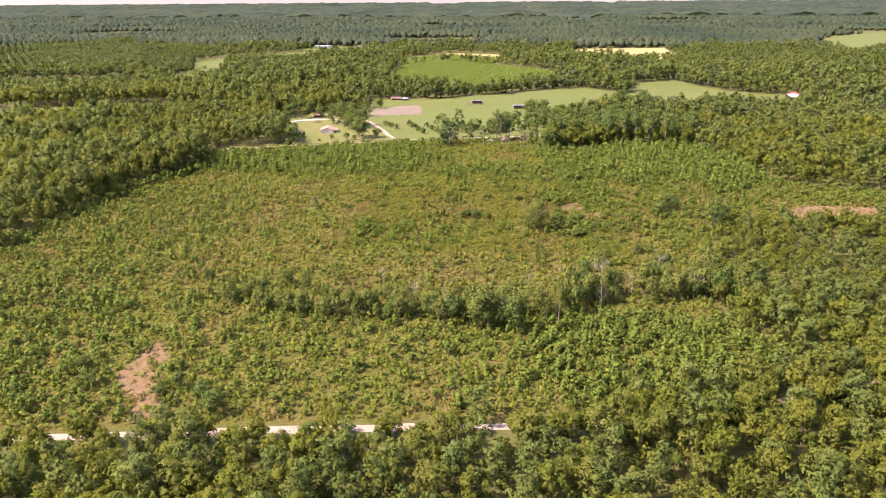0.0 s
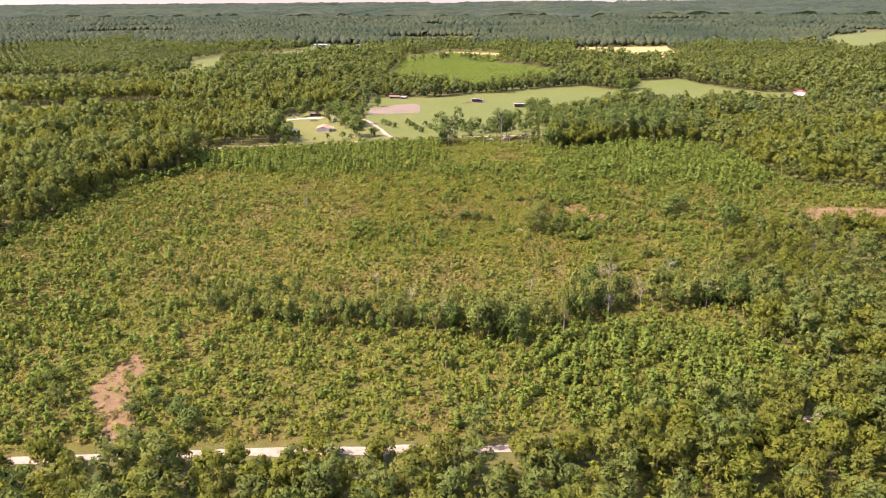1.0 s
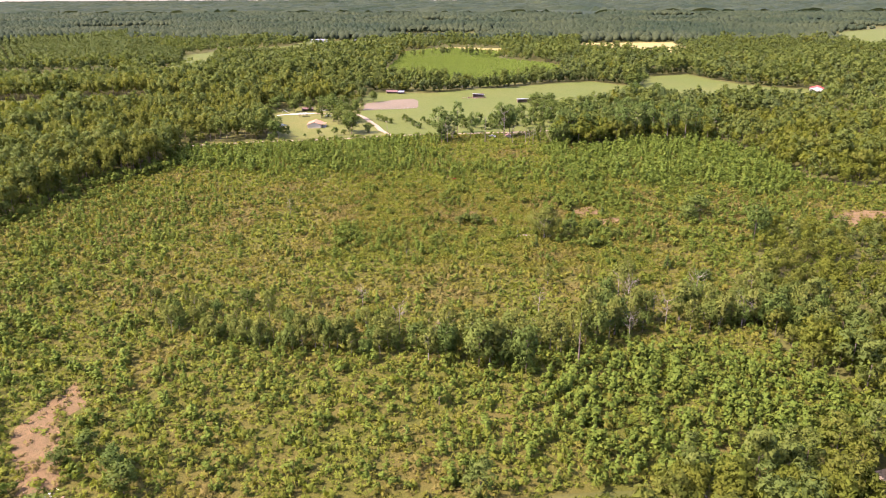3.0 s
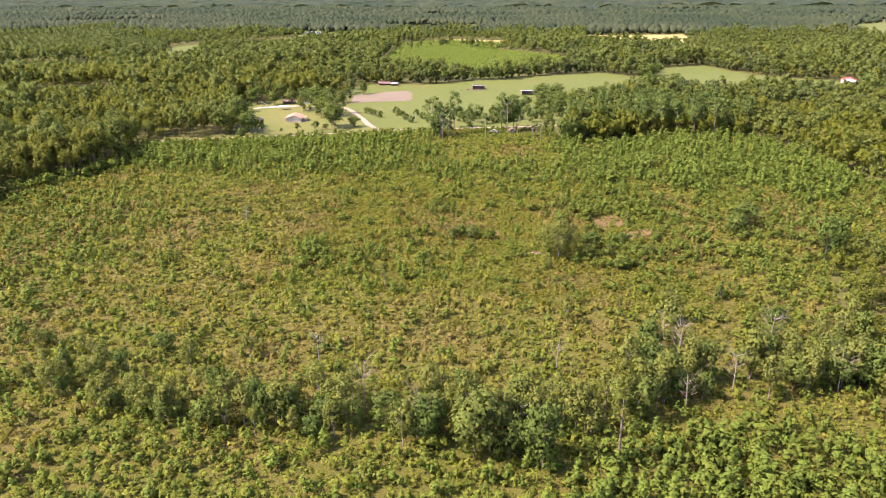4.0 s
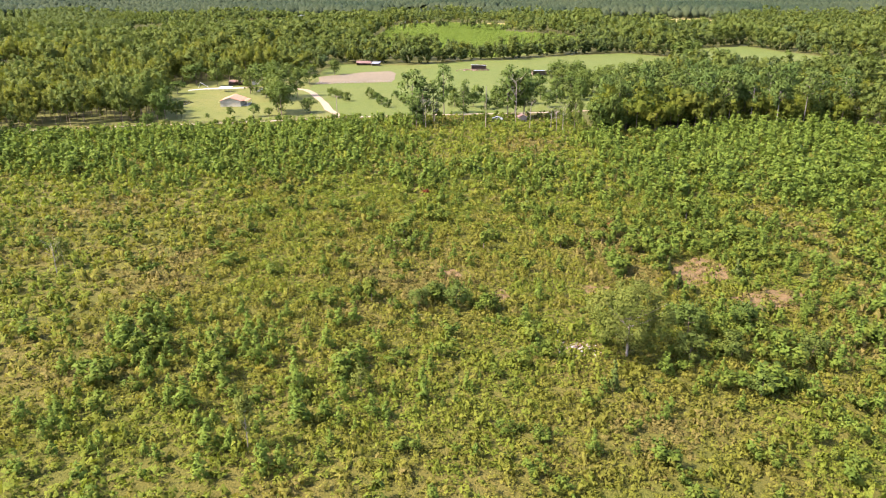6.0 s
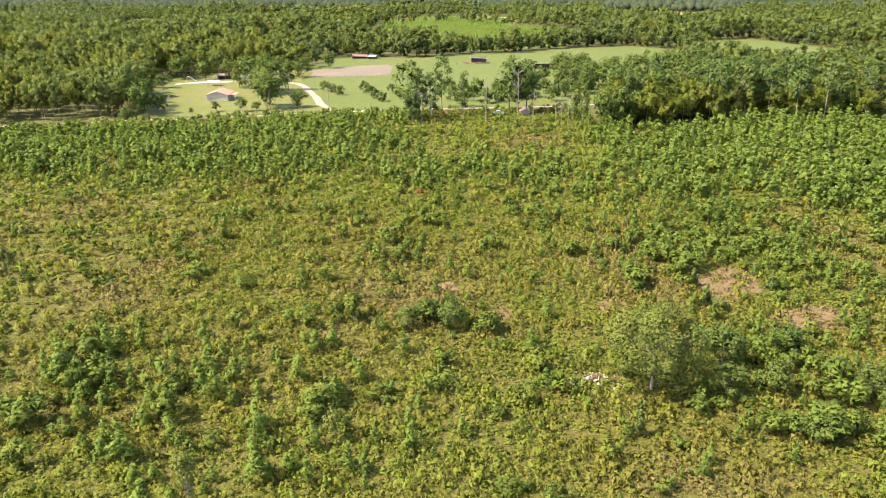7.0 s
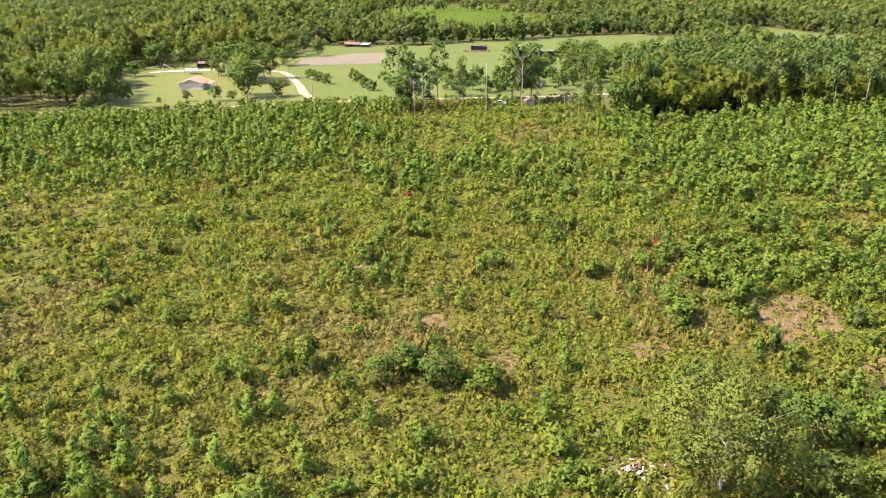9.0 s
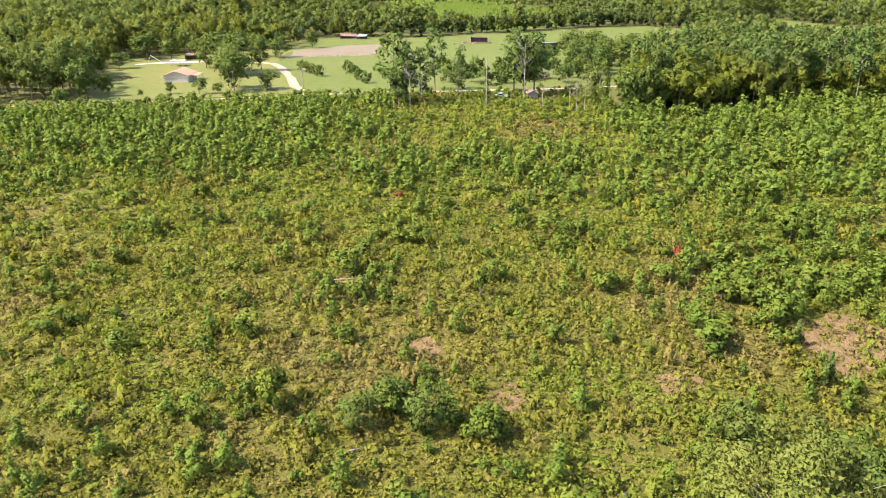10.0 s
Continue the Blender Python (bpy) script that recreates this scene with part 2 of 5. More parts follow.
# ---- plan of the land ----
FIELD = [(-204.2, 75.7), (-200.6, 161.9), (-195.4, 204.2), (-190.1, 229.7), (-176, 248.2), (-170.7, 267.5), (-177.8, 292), (-155.8, 303), (-119.7, 311), (-59, 327), (-27.3, 334), (5.3, 338),
         (42.2, 347), (44, 318), (74.8, 317.7), (100.3, 327.4), (147.8, 330.9), (163.7, 303.6), (162.8, 264), (211.2, 250.8), (230.6, 230.6), (198, 209.4), (145.2, 207.7), (114, 212), (101, 185), (91, 160), (84, 140), (86, 130), (94, 121), (89, 112), (72, 103), (52, 97), (36, 94), (19, 91), (10, 87), (0, 87.1), (-54.6, 81), (-107.4, 73.9)]
HOME = [(-138, 317), (-119, 319), (-59, 331), (-66, 342), (-86, 376), (-92, 384), (-98, 400), (-104, 428), (-132, 420), (-158, 410), (-172, 392), (-166, 372), (-150, 350)]
MEADOW = [(-58, 332), (-27, 337), (5, 343), (21, 347), (48, 352), (79, 362), (84, 378), (94, 413), (132, 440), (220, 450), (286, 462), (308, 485), (304, 516), (277, 523), (257, 537), (239, 563), (228, 600), (176, 580), (150, 524), (140, 522), (127, 536), (108, 546), (84, 537),
          (61, 529), (38, 515), (16, 503), (-4, 498), (-30, 484), (-50, 474), (-83, 474), (-104, 476), (-108, 455), (-103, 428), (-92, 386), (-74, 357)]
SOIL = [(-95, 402), (-53, 412), (-57, 439), (-61, 449), (-76, 444), (-101, 424)]
PLANTATION = [(-118, 596), (-124, 704), (-51, 760), (68, 690), (99, 650), (76, 566), (4, 512), (-100, 530)]
STRIP = [(-123, 712), (-130, 800), (-58, 852), (28, 792), (14, 730), (-50, 768)]
CREAM = [(-140, 806), (-60, 874), (30, 856), (40, 780), (-56, 850)]
RIGHT_FIELD = [(607.2, 1003.2), (783.2, 1218.8), (1038.4, 1372.8), (1091.2, 1232), (712.8, 932.8), (616, 897.6)]
GREEN_WEST = [(-395, 600), (-330, 545), (-316, 560), (-372, 660), (-398, 738), (-262, 812), (-236, 900), (-285, 945), (-352, 880), (-440, 790), (-460, 730)]
CREAM_WEST = [(-380, 545), (-325, 525), (-338, 578), (-394, 598)]
HEDGE_WEST = [(-440, 350), (-380, 335), (-345, 350), (-285, 402), (-298, 446), (-392, 420), (-452, 412)]
PINES_WEST = [(-640, 588), (-543, 618), (-400, 640), (-452, 730), (-690, 945), (-880, 830)]
PINES_YOUNG = [(-602, 553), (-437, 584), (-386, 508), (-531, 488)]
PINES_FAR = [(-897.6, 822.8), (-691.7, 941.6), (-787.6, 1064.8), (-994.4, 924)]
FAR_GREEN = [(224.4, 1865.6), (440, 2217.6), (563.2, 2235.2), (345, 1786.4)]
FAR_STUBBLE = [(130, 795), (172, 950), (334, 968), (305, 800)]
FAR_YARD = [(-352, 915), (-225, 895), (-215, 962), (-340, 990)]
OPEN = [HOME, MEADOW, PLANTATION, STRIP, CREAM, RIGHT_FIELD, GREEN_WEST, CREAM_WEST, HEDGE_WEST, FAR_GREEN, FAR_STUBBLE, FAR_YARD]
TRACK = [(-228.8, 59.8), (-107.4, 72.2), (-77.4, 76.6), (-39.6, 81), (7.9, 85.8), (34.3, 88.9), (80.1, 99.4), (115.3, 110.9), (193.6, 132)]
LANE = [(-264, 270), (-218, 287), (-185, 298), (-149, 308), (-131, 312.5), (-110, 316), (-88, 321.5), (-60, 330), (-18, 338), (8, 342), (30, 346), (51, 351), (80, 358), (106, 366), (194, 380)]
DRIVE = [(-60, 331), (-68, 343), (-77, 359), (-89, 378), (-95, 385), (-104, 389), (-133, 389), (-150, 386)]
BARE = [[(-95, 109.1), (-86.2, 103), (-88.9, 97.7), (-82.7, 90.6), (-76.6, 83.6), (-81.8, 79.2), (-88, 86.2), (-95, 91.5), (-97.7, 95.9)],
        [(44, 221.8), (49.3, 225.3), (53.7, 222.6), (51.9, 217.4), (44, 213.8), (40.5, 217.4)], [(50.2, 211.2), (58.1, 214.7), (66, 213.8), (56.3, 207.2), (50.2, 207.7)],
        [(23.8, 212.1), (28.2, 213.8), (29, 211.2), (24.6, 209.9)], [(5.3, 207.2), (7.9, 210.3), (10.6, 208.6), (7.9, 205.9)], [(-3.5, 214.7), (-0.9, 216.5), (0.9, 213.8), (-1.8, 212.1)],
        [(-17.6, 226.6), (-13.2, 227.2), (-12.3, 225.7), (-16.7, 224.8)], [(162.8, 230.6), (195.4, 230.6), (190.1, 218.2), (151.4, 213), (149.6, 223.5)]]


def inside(poly, x, y):
    hit = np.zeros(len(x), bool)
    for (ax, ay), (bx, by) in zip(poly, poly[1:] + poly[:1]):
        cross = ((ay > y) != (by > y)) & (x < (bx - ax) * (y - ay) / (by - ay + 1e-9) + ax)
        hit ^= cross
    return hit


def from_line(line, x, y):
    best = np.full(len(x), 1e9)
    for (ax, ay), (bx, by) in zip(line, line[1:]):
        k = np.clip(((x - ax) * (bx - ax) + (y - ay) * (by - ay)) / ((bx - ax) ** 2 + (by - ay) ** 2), 0, 1)
        best = np.minimum(best, np.hypot(x - ax - k * (bx - ax), y - ay - k * (by - ay)))
    return best


def waves(x, y, size, seed):
    """A smooth random field between about -1 and 1."""
    r = np.random.default_rng(seed)
    v = np.zeros(len(x))
    for i in range(7):
        a, f, p = r.uniform(0, 6.283), r.uniform(0.6, 1.7) * 6.283 / size, r.uniform(0, 6.283)
        v += np.sin((x * math.cos(a) + y * math.sin(a)) * f + p)
    return v / 3.2


def scatter(x0, x1, y0, y1, gap, seed):
    r = np.random.default_rng(seed)
    gx, gy = np.meshgrid(np.arange(x0, x1, gap), np.arange(y0, y1, gap))
    x = gx.ravel() + r.uniform(-0.5, 0.5, gx.size) * gap
    y = gy.ravel() + r.uniform(-0.5, 0.5, gx.size) * gap
    return x, y, r


# ---- ground and open land ----


def sheet(name, poly, z, material, label, category, wobble=1.2, step=6.0, kind="structure"):
    """A flat patch of ground with a slightly uneven edge."""
    pts, r = [], random.Random(len(poly) * 7 + int(abs(poly[0][0])))
    for (ax, ay), (bx, by) in zip(poly, poly[1:] + poly[:1]):
        n = max(1, int(math.hypot(bx - ax, by - ay) / step))
        for i in range(n):
            k = i / n
            pts.append((*site(ax + (bx - ax) * k + r.uniform(-wobble, wobble), ay + (by - ay) * k + r.uniform(-wobble, wobble) * 0.7), z))
    bm = bmesh.new()
    f = bm.faces.new([bm.verts.new(p) for p in pts])
    bm.normal_update()
    if f.normal.z < 0:
        f.normal_flip()
    bmesh.ops.triangulate(bm, faces=[f])
    ob = part(name, bm, material)
    return tagged(ob, label, category, kind=kind)


def ribbon(name, line, width, z, material, label, category):
    pts = [Vector((*site(*p), z)) for p in line]
    dense = []
    for a, b in zip(pts, pts[1:]):
        n = max(1, int((b - a).length / 4))
        dense += [a.lerp(b, i / n) for i in range(n)]
    dense.append(pts[-1])
    r = random.Random(len(line))
    bm = bmesh.new()
    edge = []
    for i, p in enumerate(dense):
        d = (dense[min(i + 1, len(dense) - 1)] - dense[max(i - 1, 0)]).normalized()
        s = Vector((-d.y, d.x, 0))
        w = width / 2 * UNIT
        edge.append((bm.verts.new(p + s * (w + r.uniform(-0.35, 0.35))), bm.verts.new(p - s * (w + r.uniform(-0.35, 0.35)))))
    for a, b in zip(edge, edge[1:]):
        bm.faces.new((a[0], a[1], b[1], b[0]))
    bm.normal_update()
    ob = part(name, bm, material)
    return tagged(ob, label, category, kind="structure")


bm = bmesh.new()
bmesh.ops.create_grid(bm, x_segments=60, y_segments=60, size=4900)
tagged(part("ground", bm, M_FLOOR), "dark leaf-strewn forest floor stretching to the horizon", "ground", kind="structure")
sheet("field", FIELD, 0.02, M_GROUND, "overgrown cut-over field of brown soil and weeds", "field")
sheet("lawn", HOME, 0.04, M_LAWN, "mown lawn round a farmhouse", "lawn")
sheet("meadow", MEADOW, 0.03, M_GRASS, "bright green mown pasture between tree lines", "meadow")
sheet("ploughed_field", SOIL, 0.06, M_SOIL, "bare pinkish-brown ploughed plot", "field")
sheet("plantation_ground", PLANTATION, 0.03, M_YOUNG, "rows of low planted seedlings on grass", "field")
sheet("strip_field", STRIP, 0.03, M_YOUNG, "green strip of planted rows", "field")
sheet("stubble_field", CREAM, 0.05, M_STUBBLE, "pale dry stubble strip", "field")
sheet("stubble_field", FAR_STUBBLE, 0.05, M_STUBBLE, "pale dry stubble strip", "field")
sheet("stubble_field", CREAM_WEST, 0.05, M_STUBBLE, "pale dry stubble corner", "field")
sheet("far_pasture", FAR_YARD, 0.03, M_GRASS, "distant green yard round long barns", "field", 3, 20)
sheet("far_pasture", RIGHT_FIELD, 0.03, M_GRASS, "distant bright green pasture", "field", 3, 20)
sheet("far_pasture", GREEN_WEST, 0.03, M_GRASS, "distant green pasture with rows", "field", 3, 20)
sheet("far_pasture", HEDGE_WEST, 0.03, M_GRASS, "green strip of grass between woods", "field", 3, 20)
sheet("far_pasture", FAR_GREEN, 0.03, M_GRASS, "distant bright green pasture", "field", 3, 20)
ribbon("track", TRACK, 3.0, 0.06, M_ROAD, "pale sandy dirt track through the trees", "road")
ribbon("lane", LANE, 2.6, 0.08, M_ROAD, "pale sandy lane along the field's far edge", "road")
ribbon("driveway", DRIVE, 3.6, 0.10, M_ROAD, "pale sandy driveway to the farmhouse", "driveway")
for patch in BARE:
    sheet("bare_earth", patch, 0.045, M_DIRT, "bare reddish-brown patch of earth", "earth", 0.4, 1.0)

# ---- plants: shapes ----
def unit(v):
    return v / (np.linalg.norm(v, axis=-1, keepdims=True) + 1e-9)


def sprays(r, c, n, size, long=0.6):
    """Small sprays of leaves at the places c, facing n."""
    n = unit(n)
    t = unit(np.cross(n, r.normal(size=c.shape)))
    b = np.cross(n, t)
    s = (size * r.uniform(0.6, 1.3, len(c)))[:, None]
    return np.stack([c + t * s, c - t * s * 0.6 + b * s * long * 1.3, c - t * s * 0.6 - b * s * long * 1.3], 1)


def rounded(r, tris, lump, heart, loose, puff=0.55):
    """Adds normals that follow the lumps and the whole crown, so that leaf sprays catch light as one mass."""
    bend = unit(tris - lump[:, None, :]) * puff + unit(tris - heart) * 0.6 + r.normal(size=(len(tris), 1, 3)) * loose
    return np.concatenate([tris, unit(bend)], 1)


def foliage(r, lumps, per, size, core=0.0, flat=1.0, up=0.25, long=0.6, cores=9, wild=0.45, lift=0.25, seat=0.38, loose=0.16, puff=0.55):
    """Leaf sprays over a set of lumps (x, y, z, radius)."""
    lumps = np.asarray(lumps, float)
    heart = np.array((lumps[:, 0].mean(), lumps[:, 1].mean(), seat * (lumps[:, 2] + lumps[:, 3]).max()))
    rep = np.repeat(lumps, per, 0)
    d = unit(r.normal(size=(len(rep), 3)) + (0, 0, up))
    off = d * rep[:, 3:4] * r.uniform(0.6, 1.08, (len(rep), 1))
    off[:, 2] *= flat
    out = [rounded(r, sprays(r, rep[:, :3] + off, d + r.normal(size=d.shape) * wild + (0, 0, lift), size, long), rep[:, :3], heart, loose, puff)]
    if core:
        inner = lumps[r.integers(0, len(lumps), cores * 10)]
        d = unit(r.normal(size=(len(inner), 3)))
        at = inner[:, :3] + d * inner[:, 3:4] * r.uniform(0.1, 0.6, (len(inner), 1)) * (1, 1, flat)
        out.append(rounded(r, sprays(r, at, d + r.normal(size=d.shape) * 0.8, np.maximum(size, 0.42 * core * inner[:, 3]), 0.75), inner[:, :3], heart, loose, puff))
    return np.concatenate(out)


def tube(a, b, ra, rb, sides=5):
    a, b = np.array(a, float), np.array(b, float)
    d = unit(b - a)
    s = unit(np.cross(d, (0.3, 0.9, 0.1)))
    u = np.cross(d, s)
    ang = np.arange(sides) * 2 * math.pi / sides
    ring = np.cos(ang)[:, None] * s + np.sin(ang)[:, None] * u
    p, q = a + ring * ra, b + ring * rb
    ring2, p2, q2 = np.roll(ring, -1, 0), np.roll(p, -1, 0), np.roll(q, -1, 0)
    return np.concatenate([np.stack([p, p2, q2, ring, ring2, ring2], 1), np.stack([p, q2, q, ring, ring2, ring], 1)])


def branches(r, h, base, count, reach, thick):
    """A tapered, slightly leaning trunk with limbs."""
    lean = r.normal(size=2) * 0.02 * h
    pts = [np.array((lean[0] * k * k, lean[1] * k * k, h * k)) for k in (0, 0.3, 0.6, 0.85)]
    rad = (thick, thick * 0.75, thick * 0.5, thick * 0.2)
    out = [tube(pts[i], pts[i + 1], rad[i], rad[i + 1], 6) for i in range(3)]
    for i in range(count):
        k = r.uniform(base, 0.8)
        a = r.uniform(0, 6.283)
        s = np.array((lean[0] * k * k, lean[1] * k * k, h * k))
        m = s + np.array((math.cos(a), math.sin(a), 0.55)) * reach * 0.5
        e = m + np.array((math.cos(a + r.uniform(-0.5, 0.5)), math.sin(a + r.uniform(-0.5, 0.5)), 0.8)) * reach * 0.5
        w = thick * 0.35
        out += [tube(s, m, w, w * 0.6, 4), tube(m, e, w * 0.6, w * 0.15, 4)]
    return np.concatenate(out)


def broad_lumps(r, h, w, count, low=0.35):
    """Lumps of a rounded broadleaf crown of height h and half width w."""
    out = []
    for i in range(count):
        d = unit(r.normal(size=3) + (0, 0, 0.35))
        k = r.uniform(0.45, 0.85)
        mid = h * (1 + low) / 2
        out.append((d[0] * w * k, d[1] * w * k, mid + d[2] * (h - mid) * k * 0.95, w * r.uniform(0.26, 0.46)))
    return out


def pine_lumps(r, h, w, count, low=0.5):
    """Flat tiers at the ends of a pine's limbs."""
    out = []
    for i in range(count):
        k = low + (1 - low) * (i + r.uniform(0, 1)) / count
        reach = w * (0.35 + 0.75 * math.sin(math.pi * min(1, max(0.08, (k - low) / (1 - low)) * 0.85 + 0.12))) * r.uniform(0.3, 1.0)
        a = r.uniform(0, 6.283)
        out.append((math.cos(a) * reach, math.sin(a) * reach, h * k * 0.97, w * r.uniform(0.34, 0.54)))
    return out


def cone_lumps(r, h, w, tiers):
    out = []
    for i in range(tiers):
        k = (i + 0.5) / tiers
        reach = w * (1 - k) * 0.75
        for j in range(max(1, int(4 * (1 - k) + 0.6))):
            a = r.uniform(0, 6.283)
            out.append((math.cos(a) * reach, math.sin(a) * reach, h * (0.12 + 0.8 * k), max(0.12 * w, w * (0.5 - 0.3 * k))))
    return out


def spread_over(protos, x, y, r, scale, tall=None, z=-0.05):
    """Copies of the shapes at the places, turned and scaled, as one array."""
    pick = r.integers(0, len(protos), len(x))
    turn = r.uniform(0, 6.283, len(x))
    scale, tall, z = scale * UNIT, (scale if tall is None else tall) * UNIT, z * UNIT
    x, y = site(x, y)
    out = []
    for i, p in enumerate(protos):
        q = np.where(pick == i)[0]
        if not len(q):
            continue
        c, s = np.cos(turn[q]) * scale[q], np.sin(turn[q]) * scale[q]
        v, bend = p[:, :3].reshape(-1, 3).astype(np.float32), p[:, 3:].reshape(-1, 3).astype(np.float32)
        px = c[:, None] * v[None, :, 0] - s[:, None] * v[None, :, 1] + x[q][:, None]
        py = s[:, None] * v[None, :, 0] + c[:, None] * v[None, :, 1] + y[q][:, None]
        pz = tall[q][:, None] * v[None, :, 2] + z
        c, s = np.cos(turn[q])[:, None], np.sin(turn[q])[:, None]
        bent = np.stack([c * bend[None, :, 0] - s * bend[None, :, 1], s * bend[None, :, 0] + c * bend[None, :, 1], np.broadcast_to(bend[None, :, 2], px.shape)], -1)
        out.append(np.concatenate([np.stack([px, py, pz], -1).reshape(-1, 3, 3), bent.reshape(-1, 3, 3)], 1).astype(np.float32))
    return np.concatenate(out) if out else np.zeros((0, 6, 3), np.float32)


TRIS = [0]


def stuff(name, groups, materials, label, category):
    TRIS[0] += sum(len(g) for g in groups)
    return tagged(tri_object(name, groups, materials), label, category, kind="stuff")


R = np.random.default_rng(11)
TUFT_NEAR = [foliage(R, [(0, 0, 0.30, 0.42), (0.38, 0.15, 0.2, 0.34), (-0.2, 0.35, 0.22, 0.36)], 8, 0.20, flat=0.85, up=0.5, wild=0.6, seat=-0.5, loose=0.10, puff=0.32) for _ in range(10)]
TUFT_FAR = [foliage(R, [(0, 0, 0.25, 0.55), (0.45, 0.2, 0.2, 0.45)], 6, 0.31, flat=0.85, up=0.5, wild=0.5, seat=-0.5, loose=0.10, puff=0.32) for _ in range(8)]
SAPLING_NEAR = [np.concatenate([foliage(R, cone_lumps(R, 1.0, 0.28, 7), 11, 0.075, up=0.6, long=0.4, wild=0.45, lift=0.8), foliage(R, [(0, 0, 0.35, 0.2), (0, 0, 0.62, 0.12)], 1, 0.05, core=0.9, cores=3)]) for _ in range(5)]
SAPLING = [np.concatenate([foliage(R, cone_lumps(R, 1.0, 0.28, 5), 4, 0.125, up=0.6, long=0.5, wild=0.35, lift=0.8), foliage(R, [(0, 0, 0.4, 0.22)], 1, 0.05, core=1.2, cores=1)]) for _ in range(5)]
SHRUB_NEAR = [foliage(R, broad_lumps(R, 1.0, 0.6, 7, 0.1), 24, 0.085, core=0.9, cores=6, wild=0.5, lift=0.5) for _ in range(5)]
SHRUB = [foliage(R, broad_lumps(R, 1.0, 0.55, 5, 0.1), 13, 0.112, core=0.9, cores=1, lift=0.5) for _ in range(5)]


# Shapes one metre high, for woods: foliage and trunk.
OAK_MID = [foliage(R, broad_lumps(R, 1.0, 0.38, 16, 0.1), 20, 0.065, core=1.0, cores=6, wild=0.35) for _ in range(5)]
PINE_MID = [foliage(R, pine_lumps(R, 1.0, 0.23, 18, 0.3), 16, 0.052, core=0.9, flat=0.7, cores=4, wild=0.3) for _ in range(5)]
OAK_MED = [foliage(R, broad_lumps(R, 1.0, 0.42, 9, 0.05), 11, 0.095, core=1.0, cores=4, wild=0.35) for _ in range(6)]
PINE_MED = [foliage(R, pine_lumps(R, 1.0, 0.24, 11, 0.35), 9, 0.08, core=0.9, flat=0.7, cores=3, wild=0.35) for _ in range(6)]
ROW_PINE = [foliage(R, cone_lumps(R, 1.0, 0.34, 4), 3, 0.15, core=0.9, cores=1, wild=0.3) for _ in range(6)]
HEDGE = [foliage(R, broad_lumps(R, 1.0, 0.42, 9, -0.1), 11, 0.10, core=1.0, cores=4, wild=0.35) for _ in range(6)]
OAK_FAR = [foliage(R, broad_lumps(R, 1.0, 0.45, 7, 0.2), 5, 0.15, core=1.2, cores=1, wild=0.3) for _ in range(6)]
PINE_FAR = [foliage(R, pine_lumps(R, 1.0, 0.27, 6, 0.4), 5, 0.13, core=1.2, flat=0.8, cores=1, wild=0.3) for _ in range(6)]


def dome(r, sides=4):
    """A small uneven crown for trees far off, one metre high."""
    rings = []
    for z, w in ((0.12, 0.36), (0.62, 0.40)):
        a = (np.arange(sides) + r.uniform(0, 1)) * 2 * math.pi / sides
        k = w * r.uniform(0.75, 1.2, sides)
        rings.append(np.stack([np.cos(a) * k, np.sin(a) * k, z + r.uniform(-0.1, 0.1, sides)], -1))
    low, high = rings
    tip = np.broadcast_to((r.uniform(-0.1, 0.1), r.uniform(-0.1, 0.1), 1.0), low.shape)
    low2, high2 = np.roll(low, -1, 0), np.roll(high, -1, 0)
    tris = np.concatenate([np.stack([low, low2, high2], 1), np.stack([low, high2, high], 1), np.stack([high, high2, tip], 1)])
    return np.concatenate([tris, unit(tris - (0, 0, 0.3))], 1)


BLOB = [np.concatenate([dome(R, 5), foliage(R, [(0, 0, 0.6, 0.42)], 6, 0.2)]) for _ in range(6)]
DOME = [dome(R) for _ in range(12)]

# ---- woods ----


def open_land(x, y, margin=0.0):
    hit = inside(FIELD, x, y)
    for p in OPEN:
        hit |= inside(p, x, y)
    hit |= (from_line(TRACK, x, y) < 1.9) & (x < 5)
    hit |= from_line(LANE, x, y) < 4.5
    hit |= (from_line(DRIVE, x, y) < 4) | ((x > -112) & (x < 40) & (y > 290) & (y < 340))
    return hit


def wood(name, x, y, r, low, high, protos, material, label, trunk=0.0, clump=40.0, slim=1.0):
    """Trees of mixed height as one stand; optional plain trunks."""
    h = r.uniform(low, high, len(x)) * (1 + 0.12 * waves(x, y, clump, 5)) * (1 + 0.13 * np.sign(waves(x, y, 3.5 * clump, 12)))
    wide = h * r.uniform(0.85, 1.2, len(x)) * slim
    seed = int(r.integers(1, 1 << 30))
    groups, mats = [spread_over(protos, x, y, np.random.default_rng(seed), wide, h)], [material]
    if trunk:
        stem = [tube((0, 0, 0), (0, 0, 0.55), trunk, trunk * 0.7, 3)]
        groups.append(spread_over(stem, x, y, np.random.default_rng(seed), h, h))
        mats.append(M_BARK)
    return stuff(name, groups, mats, label, "trees")


def split(x, y, r, share, size=60.0, seed=3):
    return waves(x, y, size, seed) * 0.5 + r.uniform(-0.6, 0.6, len(x)) < share


